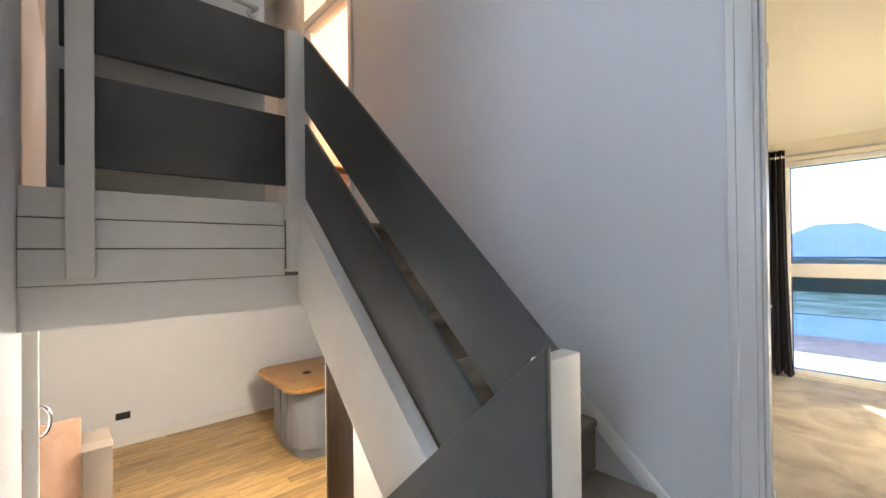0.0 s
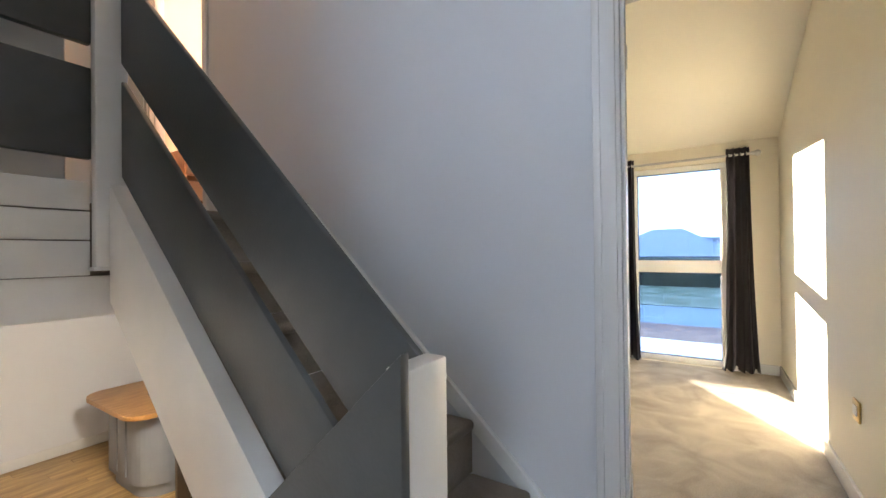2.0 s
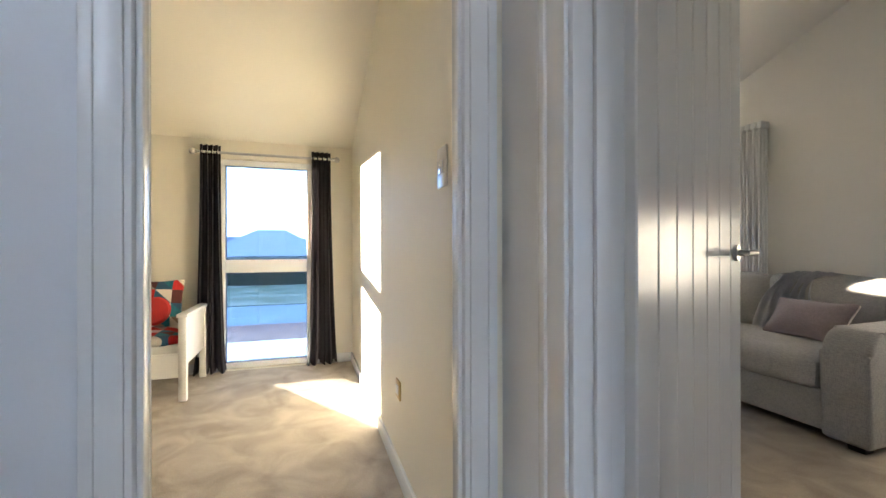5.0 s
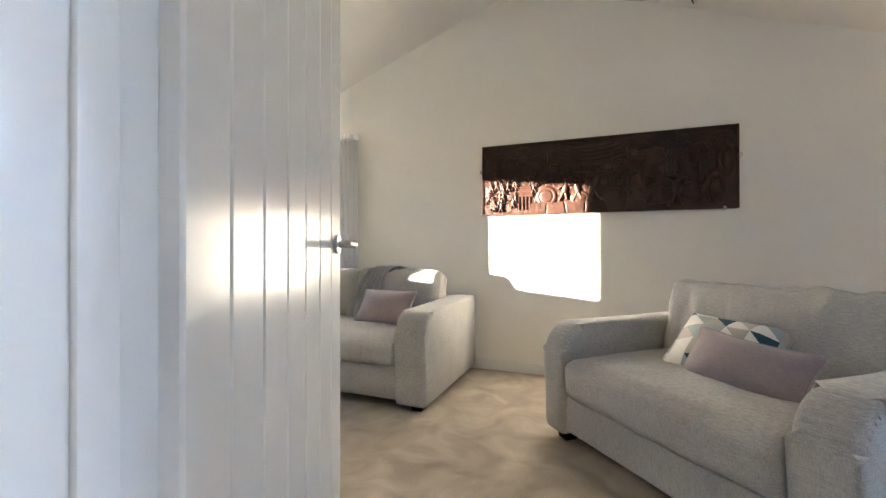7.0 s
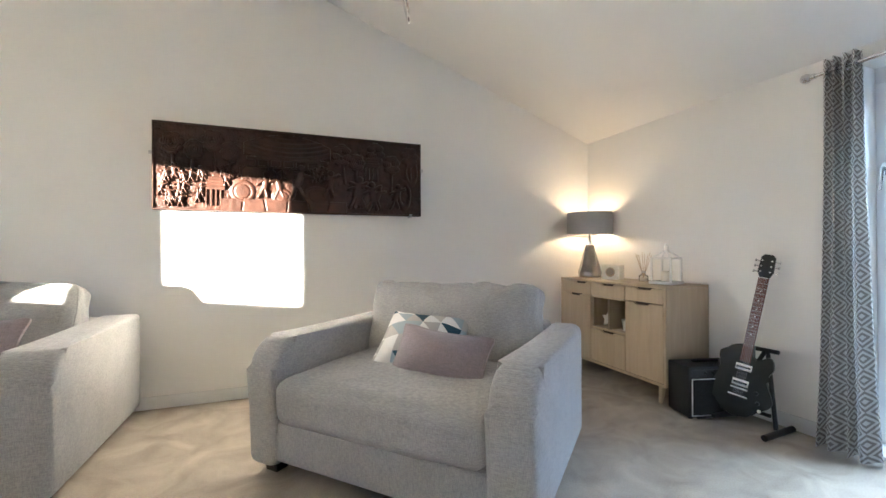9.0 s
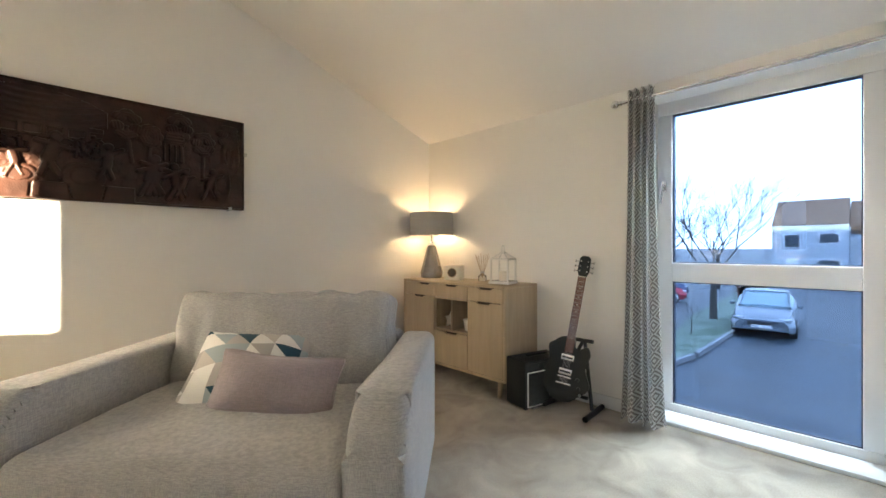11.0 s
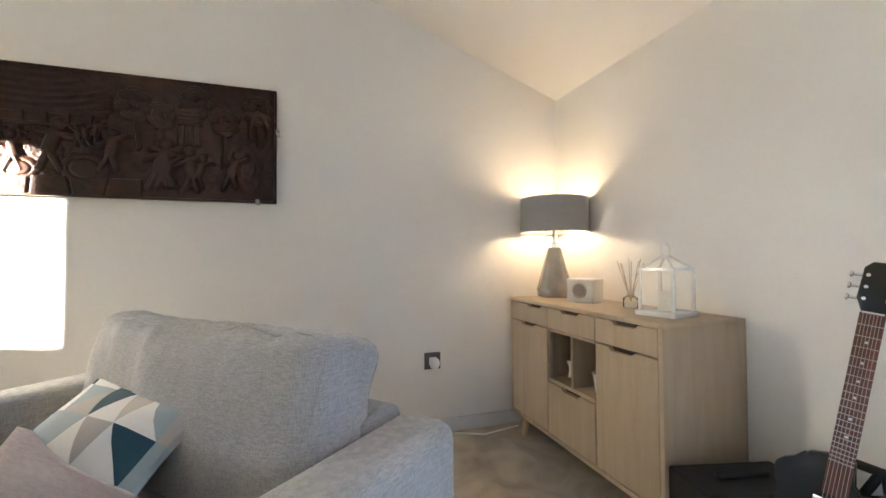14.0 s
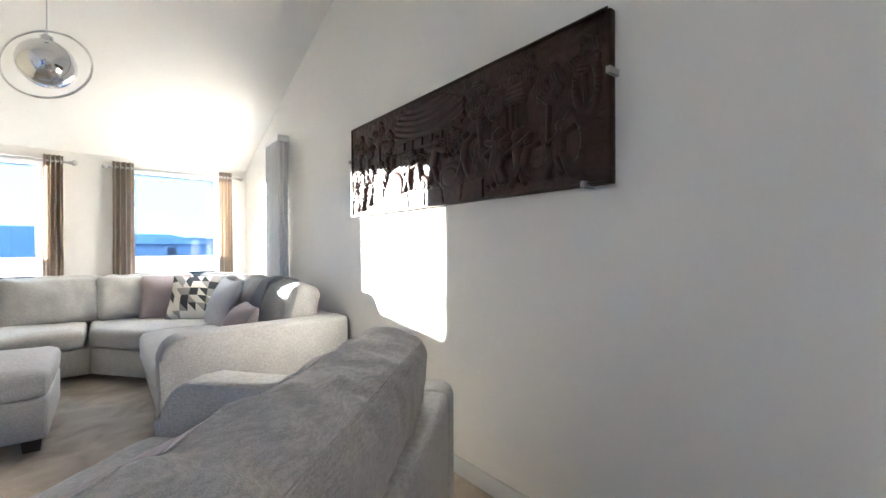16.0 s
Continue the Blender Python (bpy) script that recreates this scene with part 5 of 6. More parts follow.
bm = bmesh.new()
for b in ((-0.172, 0.172, 0.252, 0.256), (-0.172, 0.172, 0.024, 0.028), (-0.172, -0.168, 0.024, 0.256), (0.168, 0.172, 0.024, 0.256)):
    box(bm, b[0], b[1], 0.100, 0.108, b[2], b[3])
part("piping", bm, WHITEPL, amp, "white piping round the grille")
part("control_strip", boxed(-0.17, 0.17, 0.098, 0.104, 0.268, 0.312, 0.002), BLACK, amp)
for k in range(5):
    part("knob", tube(bmesh.new(), (-0.12 + k * 0.05, 0.104, 0.29), (-0.12 + k * 0.05, 0.116, 0.29), 0.010, seg=14), BLACK, amp)
part("carrying_handle", boxed(-0.09, 0.09, -0.014, 0.014, 0.334, 0.350, 0.006, 3), TOLEX, amp)
for x in (-0.16, 0.16):
    for y in (-0.07, 0.07):
        part("rubber_foot", tube(bmesh.new(), (x, y, 0), (x, y, 0.013), 0.014), BLACK, amp)
amp.matrix_world = pose(-0.60, -2.515, 0, 0, 0, -14)

# electric guitar
GBLACK = material("satin_black_lacquer", (0.016, 0.017, 0.014), 0.28, vary=0.15, scale=6)
ROSEWOOD = wood_material("rosewood", (0.19, 0.065, 0.04), (0.085, 0.03, 0.02), 0.5, (30, 2, 30))
guitar = empty("electric_guitar", "black single-cutaway electric guitar leaning in its stand", "guitar")


def side_width(s, keys):
    for (a, wa), (b, wb) in zip(keys, keys[1:]):
        if a <= s <= b:
            t = (s - a) / (b - a)
            return wa + (wb - wa) * (3 * t * t - 2 * t ** 3)
    return keys[-1][1]


left_keys = ((0.0, 0.0), (0.02, 0.075), (0.13, 0.165), (0.265, 0.118), (0.36, 0.138), (0.425, 0.07), (0.44, 0.028))
right_keys = ((0.0, 0.0), (0.02, 0.075), (0.13, 0.165), (0.265, 0.118), (0.335, 0.140), (0.385, 0.118), (0.392, 0.085), (0.36, 0.05))
outline = [(-side_width(0.44 * k / 30, left_keys), 0.44 * k / 30) for k in range(31)] + [(0.028, 0.44), (0.030, 0.37), (0.05, 0.352), (0.078, 0.366), (0.096, 0.392), (0.118, 0.392)]
outline += [(side_width(0.375 * (1 - k / 26), right_keys[:5] + ((0.38, 0.13),)), 0.375 * (1 - k / 26)) for k in range(26)]
part("body", extrude_poly(bmesh.new(), [(x, y, -0.045) for x, y in outline], (0, 0, 0.045), 0.006, 2), GBLACK, guitar)
part("neck", box(bmesh.new(), -0.025, 0.025, 0.36, 0.86, -0.018, 0.006, 0.006, 2), GBLACK, guitar)
fb = part("fretboard", boxed(-0.0265, 0.0265, 0.335, 0.855, 0.006, 0.012, 0.001), ROSEWOOD, guitar, "red-brown rosewood fretboard")
for k in range(20):
    y = 0.855 - 0.62 * (1 - 2 ** (-(k + 1) / 12))
    if y > 0.34:
        part("fret", boxed(-0.026, 0.026, y - 0.001, y + 0.001, 0.012, 0.0135), BRUSHED, fb)
for k in (3, 5, 7, 9, 12, 15):
    y = 0.855 - 0.62 * (1 - 2 ** (-(k - 0.5) / 12))
    part("inlay", tube(bmesh.new(), (0, y, 0.0115), (0, y, 0.0125), 0.004, seg=10), WHITEPL, fb)
part("headstock", extrude_poly(bmesh.new(), [(-0.024, 0.855, -0.016), (0.024, 0.855, -0.016), (0.040, 0.895, -0.016), (0.036, 0.985, -0.016), (0.02, 1.002, -0.016), (-0.02, 1.002, -0.016), (-0.036, 0.985, -0.016), (-0.040, 0.895, -0.016)], (0, 0, 0.018), 0.003), GBLACK, guitar)
part("nut", boxed(-0.022, 0.022, 0.853, 0.858, 0.006, 0.016), CREAM, guitar)
for s in (-1, 1):
    for k in range(3):
        y = 0.893 + k * 0.034
        bm = tube(bmesh.new(), (s * 0.024, y, 0.002), (s * 0.024, y, 0.016), 0.005)
        tube(bm, (s * 0.036, y, -0.006), (s * 0.060, y, -0.006), 0.004)
        ball(bm, (s * 0.060, y, -0.006), 0.009, 10, (0.6, 1.2, 1))
        part("tuning_peg", bm, CHROME, guitar, "chrome tuning peg")
for y in (0.30, 0.205):
    pk = part("pickup", boxed(-0.042, 0.042, y - 0.020, y + 0.020, 0.0, 0.010, 0.002), CHROME, guitar, "chrome pickup cover")
    part("pickup_insert", boxed(-0.034, 0.034, y - 0.006, y + 0.006, 0.0098, 0.0112), BLACK, pk)
part("bridge", boxed(-0.044, 0.044, 0.164, 0.176, 0.0, 0.014, 0.003), CHROME, guitar)
part("tailpiece", boxed(-0.050, 0.050, 0.120, 0.134, 0.0, 0.016, 0.005), CHROME, guitar)
for k in range(6):
    x = -0.0175 + 0.007 * k
    part("string", tube(bmesh.new(), (x * 1.3, 0.13, 0.016), (x, 0.856, 0.0165), 0.0006, seg=5), BRUSHED, guitar)
for x, y in ((0.085, 0.17), (0.10, 0.115)):
    part("knob", tube(bmesh.new(), (x, y, 0), (x, y, 0.014), 0.012, 0.010, 16), BLACK, guitar)
part("output_jack", tube(bmesh.new(), (0.115, 0.075, -0.001), (0.115, 0.075, 0.004), 0.011, seg=14), CHROME, guitar)
up = Vector((-0.216, 0.08, 0.975)).normalized()
nrm = Vector((0.93, 0.36, 0)).normalized()
nrm = (nrm - up * nrm.dot(up)).normalized()
acr = up.cross(nrm).normalized()
guitar.matrix_world = Matrix(((acr.x, up.x, nrm.x, -0.565), (acr.y, up.y, nrm.y, -2.31), (acr.z, up.z, nrm.z, 0.062), (0, 0, 0, 1)))
stand = empty("guitar_stand", "black folding guitar stand on the carpet", "guitar stand")
part("upright", tube(bmesh.new(), (-0.74, -2.22, 0.46), (-0.66, -2.13, 0.03), 0.012), BLACK, stand)
part("foot", tube(bmesh.new(), (-0.515, -2.105, 0.018), (-0.80, -2.125, 0.018), 0.018), BLACK, stand)
part("foot", tube(bmesh.new(), (-0.46, -2.46, 0.018), (-0.78, -2.40, 0.018), 0.018), BLACK, stand)
part("upright", tube(bmesh.new(), (-0.74, -2.23, 0.46), (-0.65, -2.42, 0.03), 0.012), BLACK, stand)
part("cradle", box(tube(bmesh.new(), (-0.66, -2.16, 0.10), (-0.65, -2.41, 0.10), 0.011), -0.665, -0.50, -2.40, -2.38, 0.03, 0.05), BLACK, stand)
part("rest", tube(bmesh.new(), (-0.74, -2.30, 0.46), (-0.74, -2.16, 0.46), 0.013), BLACK, stand)
cable = tagged(part("power_cable", tube(tube(tube(bmesh.new(), (-0.50, -3.85, 0.006), (-0.25, -3.80, 0.006), 0.005), (-0.25, -3.80, 0.006), (-0.10, -3.87, 0.006), 0.005), (-0.10, -3.87, 0.006), (0.02, -3.895, 0.006), 0.005), WHITEPL), "white lamp cable lying along the skirting", "cable")

# ---- bedroom ----
BEDWHITE = material("white_bed_paint", (0.76, 0.74, 0.70), 0.4, vary=0.02)
bed = empty("child_bed", "white painted single bed with panelled footboard", "bed")
for x in (4.955, 5.545):
    part("post", boxed(x - 0.025, x + 0.025, 0.775, 0.825, 0.0, 0.60, 0.004), BEDWHITE, bed)
part("footboard", boxed(4.98, 5.52, 0.785, 0.815, 0.25, 0.60, 0.004), BEDWHITE, bed)
part("cap", boxed(4.92, 5.58, 0.765, 0.835, 0.60, 0.625, 0.004), BEDWHITE, bed)
for x in (4.955, 5.545):
    part("side_rail", boxed(x - 0.012, x + 0.012, 0.825, 2.30, 0.17, 0.34, 0.003), BEDWHITE, bed)
part("mattress", boxed(4.975, 5.53, 0.825, 2.30, 0.24, 0.40, 0.03, 3), BEDWHITE, bed)
part("headboard", boxed(4.93, 5.57, 2.30, 2.34, 0.0, 0.85, 0.004), BEDWHITE, bed)
PRINT = triangle_cloth("bright_print", 0.11, [(0.03, 0.10, 0.18), (0.45, 0.02, 0.02), (0.62, 0.58, 0.52), (0.02, 0.16, 0.22), (0.10, 0.03, 0.03), (0.30, 0.25, 0.2)])
bm = cushion_bm(0.29, 0.72, 0.035, 0.03, (0, 0, 0.02), 14, 0.012, 51)
uv_plane(bm, (0, 1))
quilt = tagged(part("quilt", bm, PRINT, smooth=80), "brightly printed red and blue quilt on the bed", "quilt")
quilt.matrix_world = pose(5.252, 1.555, 0.425)
pl = pillow("pillow", "pillow in a red and blue print leaning on the wall", (0.30, 0.20), 0.06, PRINT, pose(5.46, 1.22, 0.64, 16, 0, 90), 52, "pillow")
shield = tagged(part("round_cushion", lathe(bmesh.new(), [(0.0, 0.03), (0.05, 0.028), (0.10, 0.02), (0.115, 0.0), (0.0, -0.02)], (0, 0, 0), 28), material("red_print", (0.5, 0.03, 0.03), 0.7)), "round red cushion on the quilt", "cushion")
shield.matrix_world = pose(5.36, 1.10, 0.60, 0, -72, 0)
for nm, lab, y, z, sx, sz, col in (("wall_sticker", "green wall sticker peeling from the bedroom wall", 1.37, 1.60, 0.07, 0.10, (0.03, 0.22, 0.05)), ("wall_sticker", "red wall sticker on the bedroom wall", 1.38, 1.20, 0.06, 0.05, (0.5, 0.03, 0.02))):
    pts = [(XB - 0.002, y + sx * (1 + 0.35 * math.sin(5 * a)) * math.cos(a), z + sz * (1 + 0.25 * math.cos(4 * a + 1)) * math.sin(a)) for a in [2 * math.pi * k / 22 for k in range(22)]]
    tagged(part(nm, extrude_poly(bmesh.new(), pts, (0.0015, 0, 0)), material(nm, col, 0.5, vary=0.3, scale=20)), lab, "sticker")

# ---- kitchen ----
BLOCK = wood_material("oak_butcher_block", (0.48, 0.26, 0.085), (0.28, 0.13, 0.035), 0.35, (2.0, 18, 18))
GREYCAB = material("grey_cabinet_paint", (0.20, 0.215, 0.235), 0.4, vary=0.05, scale=5, bump=0.05)
isl = empty("kitchen_island", "grey kitchen island with an oak block worktop", "kitchen island")


def rounded(x0, x1, y0, y1, r, z, corner=10):
    p = []
    for k in range(corner):
        a = math.pi + math.pi / 2 * k / (corner - 1)
        p.append((x0 + r + r * math.cos(a), y0 + r + r * math.sin(a), z))
    p += [(x1, y0, z), (x1, y1, z)]
    for k in range(corner):
        a = math.pi / 2 + math.pi / 2 * k / (corner - 1)
        p.append((x0 + r + r * math.cos(a), y1 - r + r * math.sin(a), z))
    return p


part("plinth", extrude_poly(bmesh.new(), rounded(2.88, 4.55, 4.62, 5.55, 0.26, -1.289), (0, 0, 0.14)), GREYCAB, isl)
part("body", extrude_poly(bmesh.new(), rounded(2.83, 4.6, 4.57, 5.60, 0.28, -1.15), (0, 0, 0.71), 0.004), GREYCAB, isl)
for y0, y1 in ((4.92, 5.10), (5.13, 5.30)):
    part("panel", boxed(2.818, 2.832, y0, y1, -1.10, -0.50, 0.004), GREYCAB, isl)
part("door", boxed(3.16, 3.6, 4.555, 4.572, -1.10, -0.50, 0.004), GREYCAB, isl)
part("handle", tube(bmesh.new(), (3.22, 4.535, -0.75), (3.22, 4.535, -0.55), 0.007), BRUSHED, isl)
part("worktop", extrude_poly(bmesh.new(), rounded(2.70, 4.7, 4.46, 5.72, 0.20, -0.44), (0, 0, 0.045), 0.006), BLOCK, isl, "oiled oak block worktop")
tagged(part("popup_socket", lathe(bmesh.new(), [(0.055, 0), (0.055, 0.008), (0.03, 0.010), (0.03, 0.004)], (3.14, 5.08, -0.394), 24), BLACK), "round black pop-up socket in the worktop", "socket")
tagged(part("hob", boxed(3.45, 4.0, 4.75, 5.3, -0.394, -0.386, 0.002), BLACK), "black glass hob set on the worktop", "hob")
tall = empty("tall_unit", "dark brown tall kitchen unit end panel", "cabinet")
part("end_panel", boxed(2.70, 2.965, 3.60, 3.64, -1.289, 0.898, 0.003), wood_material("wenge", (0.035, 0.022, 0.014), (0.018, 0.011, 0.008), 0.4, (9, 9, 0.8)), tall)
part("carcass", boxed(2.965, 3.5, 3.62, 4.2, -1.289, 0.898), WALL, tall, "cream carcass")
structure("wall_kitchen_stub", boxed(2.967, 6.1, 3.5, 3.61, -1.40, 0.9), WALL, "cream painted kitchen wall stub", "wall")
bx1 = empty("plywood_panel", "pale pink-toned plywood sheet leaning in the kitchen", "board")
part("sheet", boxed(0.62, 0.965, 3.38, 3.41, -1.289, 0.128, 0.003), wood_material("plywood", (0.56, 0.36, 0.26), (0.46, 0.28, 0.19), 0.6, (3, 3, 1.5)), bx1)
bx2 = empty("storage_box", "grey-brown cardboard storage box on the kitchen floor", "box")
part("carton", boxed(0.97, 1.115, 3.36, 3.75, -1.289, -0.085, 0.004), material("cardboard", (0.26, 0.21, 0.17), 0.8, vary=0.08), bx2)
part("flap", boxed(0.968, 1.118, 3.355, 3.5, -0.084, -0.078), material("cardboard_flap", (0.30, 0.245, 0.2), 0.8), bx2)
kd = tagged(new("door_4"), "cream kitchen door edge with a curved pull handle", "door", kind="structure")
part("leaf", boxed(0.802, 0.842, 2.03, 2.07, -1.289, 0.88, 0.004), SATIN, kd)
bm = bmesh.new()
for k in range(8):
    a, b = math.pi * k / 8, math.pi * (k + 1) / 8
    tube(bm, (0.842 + 0.03 * math.sin(a), 2.04, 0.54 + 0.055 * math.cos(a)), (0.842 + 0.03 * math.sin(b), 2.04, 0.54 + 0.055 * math.cos(b)), 0.006, seg=8)
part("pull_handle", bm, CHROME, kd)
sp = empty("ceiling_spotlight", "small chrome spotlight under the kitchen ceiling", "spotlight")
part("mount", tube(bmesh.new(), (1.93, 2.26, 0.898), (1.93, 2.26, 0.875), 0.03), CHROME, sp)
part("head", tube(bmesh.new(), (1.93, 2.26, 0.875), (1.95, 2.28, 0.80), 0.022, 0.03, 18), CHROME, sp)
part("lens", tube(bmesh.new(), (1.951, 2.281, 0.7995), (1.9513, 2.2813, 0.798), 0.024, seg=18), glow_material("spot_glow", (1.0, 0.85, 0.65), 6.0), sp)
shelfu = empty("bookcase", "brown wooden bookcase in the upper room", "bookcase")
BROWN = wood_material("brown_wood", (0.25, 0.12, 0.05), (0.14, 0.065, 0.03), 0.5, (9, 9, 1))
for x in (3.05, 3.83):
    part("side_panel", boxed(x, x + 0.02, 4.2, 4.49, 1.282, 2.10, 0.002), BROWN, shelfu)
for z in (1.32, 1.6, 1.85, 2.08):
    part("shelf", boxed(3.07, 3.83, 4.2, 4.49, z, z + 0.02, 0.002), BROWN, shelfu)

# ---- outside ----
ASPHALT = material("frosted_asphalt", (0.034, 0.050, 0.062), 0.6, vary=0.0, scale=0.9, bump=0.7, bump_scale=40, second=(0.010, 0.017, 0.023))
FROSTGRASS = material("frosted_grass", (0.15, 0.19, 0.155), 0.95, scale=1.3, bump=0.8, bump_scale=45, second=(0.03, 0.062, 0.026))
FROSTROAD = material("frost_on_road", (0.12, 0.19, 0.235), 0.7, scale=0.5, bump=0.3, bump_scale=30, second=(0.085, 0.145, 0.19))
SNOW = material("frosted_paving", (0.62, 0.64, 0.68), 0.8, vary=0.06, scale=1.0, bump=0.3, bump_scale=40)
GRAVEL = material("red_gravel", (0.26, 0.165, 0.14), 0.9, scale=14, bump=1.0, bump_scale=30, second=(0.07, 0.045, 0.042))
KERB = material("kerb_stone", (0.17, 0.18, 0.19), 0.8, vary=0.15, scale=3, bump=0.3)
HEDGE = material("dark_hedge", (0.035, 0.045, 0.03), 0.95, scale=5, bump=1.0, bump_scale=12, second=(0.015, 0.02, 0.015))
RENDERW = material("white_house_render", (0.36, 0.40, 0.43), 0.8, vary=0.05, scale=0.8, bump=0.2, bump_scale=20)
TILE = material("brown_roof_tile", (0.10, 0.058, 0.036), 0.8, vary=0.25, scale=2, bump=0.6, bump_scale=9)
SLATE = material("blue_slate", (0.15, 0.20, 0.26), 0.6, vary=0.15, scale=1.2, bump=0.5, bump_scale=8)
BARK = material("bare_bark", (0.060, 0.052, 0.045), 0.9, vary=0.3, scale=8, bump=0.6, bump_scale=30)
DARKPANE = material("far_window_pane", (0.05, 0.06, 0.07), 0.1, vary=0.1)
GZ, BZ = -1.95, -0.30

bm = bmesh.new()
prof = [(-1500.0, GZ), (-1.4, GZ), (6.24, GZ), (6.28, BZ), (70.0, BZ), (1500.0, -1.0)]
for (xa, za), (xb, zb) in zip(prof, prof[1:]):
    bm.faces.new([bm.verts.new(p) for p in ((xa, -1500, za), (xb, -1500, zb), (xb, 1500, zb), (xa, 1500, za))])
bmesh.ops.remove_doubles(bm, verts=bm.verts, dist=1e-4)
structure("ground", bm, ASPHALT, "frosted asphalt ground falling to the street side", "ground")
structure("foundation", boxed(X0 - 0.3, X1 + 0.28, Y0 - 0.25, -0.6, GZ, -0.2), RENDERW, "rendered base wall under the living room", "wall")
# Unseen blocks and roofs, added to keep the low sun off the street.
for nm, y0, y1 in (("wall_terrace_1", -32.0, -4.2), ("wall_terrace_2", 6.78, 36.0)):
    structure(nm, boxed(-1.13, 6.08, y0, y1, GZ, 5.4), RENDERW, "unseen plain rendered block that keeps the sun off the street", "wall")
for nm, y0, y1 in (("roof_terrace_1", -32.2, -4.2), ("roof_terrace_2", 6.78, 36.2)):
    bm = bmesh.new()
    extrude_poly(bm, [(-1.5, y0, 5.404), (6.4, y0, 5.404), (2.45, y0, 8.0)], (0, y1 - y0, 0))
    structure(nm, bm, TILE, "unseen brown roof-shaped block that keeps the sun off the street", "roof")
structure("pavement_back", boxed(6.12, 8.1, -12, 14, BZ, BZ + 0.05, 0.01), SNOW, "frost-white paving behind the house", "pavement", 40)
structure("gravel_strip", boxed(8.11, 9.6, -30, 40, BZ, BZ + 0.04), GRAVEL, "strip of reddish gravel", "gravel")
structure("road_back", boxed(9.6, 12.5, -60, 80, BZ + 0.002, BZ + 0.012), FROSTROAD, "pale frosted road behind the house", "road")
structure("field_back", boxed(12.5, 150, -150, 200, BZ + 0.004, BZ + 0.03), FROSTGRASS, "frosted grass field", "grass")
bm = bmesh.new()
pts = [(-8.3, -4.75), (-9.1, -4.5), (-11.1, -4.2), (-16.5, -4.2), (-30.0, -4.5), (-34.0, -6.0), (-34.0, -7.0), (-18.0, -6.1), (-12.3, -5.25), (-9.4, -4.85)]
extrude_poly(bm, [(x, y, GZ) for x, y in pts], (0, 0, 0.13))
structure("verge", bm, FROSTGRASS, "raised grass verge white with frost", "verge")
kerb = tagged(new("kerb"), "row of grey kerb stones round the verge", "kerb", kind="structure")
ks = boxed(0.0, 0.9, -0.06, 0.06, 0.0, 0.14, 0.012, 1)
kme = finish("kerb_stone", ks, KERB)
for (xa, ya_), (xb, yb_) in zip(pts[:5], pts[1:5]):
    d = math.hypot(xb - xa, yb_ - ya_)
    for k in range(int(d / 0.92)):
        o = new("kerb_stone", kme)
        o.parent = kerb
        t = k * 0.92 / d
        o.matrix_local = pose(xa + (xb - xa) * t, ya_ + (yb_ - ya_) * t + 0.05, GZ, 0, 0, math.degrees(math.atan2(yb_ - ya_, xb - xa)))


def branch(bm, p, d, length, r, depth, rng):
    """Bare limbs that fork and thin out."""
    q = p + d * length
    n = 6 if depth > 3 else (5 if depth > 1 else 3)
    bmesh.ops.create_cone(bm, cap_ends=False, segments=n, radius1=r, radius2=r * 0.68, depth=length, matrix=Matrix.Translation((p + q) / 2) @ d.to_track_quat("Z", "Y").to_matrix().to_4x4())
    if depth == 0:
        return
    for k in range(rng.choice((2, 3, 3)) if depth > 1 else 3):
        e = (d + Vector((rng.uniform(-1, 1), rng.uniform(-1, 1), rng.uniform(-0.25, 0.75))) * 0.72).normalized()
        branch(bm, p + d * length * rng.uniform(0.55, 1.0), e, length * rng.uniform(0.62, 0.85), r * 0.6, depth - 1, rng)


def bare_tree(label, x, y, z, h, seed, depth=5):
    t = empty("tree", label, "tree", "bare winter trees")
    rng = random.Random(seed)
    part("trunk", tube(bmesh.new(), (0, 0, -0.1), (0, 0, h * 0.30), h * 0.020, h * 0.012, 10), BARK, t)
    bm = bmesh.new()
    for k in range(4):
        a = 2 * math.pi * (k + rng.random()) / 4
        branch(bm, Vector((0, 0, h * (0.20 + 0.025 * k))), Vector((math.cos(a) * 0.65, math.sin(a) * 0.65, 0.9)).normalized(), h * 0.22, h * 0.0050, depth, rng)
    part("crown", bm, BARK, t)
    t.matrix_world = pose(x, y, z, 0, 0, rng.uniform(0, 360))
    return t


tree_a = bare_tree("bare winter tree on the frosted verge", -17.9, -5.25, GZ + 0.12, 7.5, 3)
tree_b = bare_tree("bare spreading winter tree beside the parked cars", -24.5, -11.5, GZ, 8.5, 8)
tree_c = bare_tree("low bare shrub on the frosted verge", -13.9, -5.0, GZ + 0.12, 1.5, 5, 3)
for x, y, s in ((-30.0, -12.5, 1.0), (-34.0, -8.5, 0.9), (-28.0, -17.0, 1.1), (-40.0, -14.0, 1.1), (-36.0, -20.0, 1.2)):
    copy_thing(tree_b, pose(x, y, GZ, 0, 0, x * 37 % 360))
copy_thing(tree_a, pose(13.2, -5.7, BZ, 0, 0, 130))
copy_thing(tree_a, pose(30.0, 7.5, BZ, 0, 0, 40))

CARGLASS = material("car_glass", (0.20, 0.30, 0.34), 0.15, vary=0.15, scale=3)
TYRE = material("tyre_rubber", (0.012, 0.012, 0.013), 0.8, vary=0.2)
LAMPGLASS = material("headlamp", (0.55, 0.58, 0.62), 0.1, 0.6)


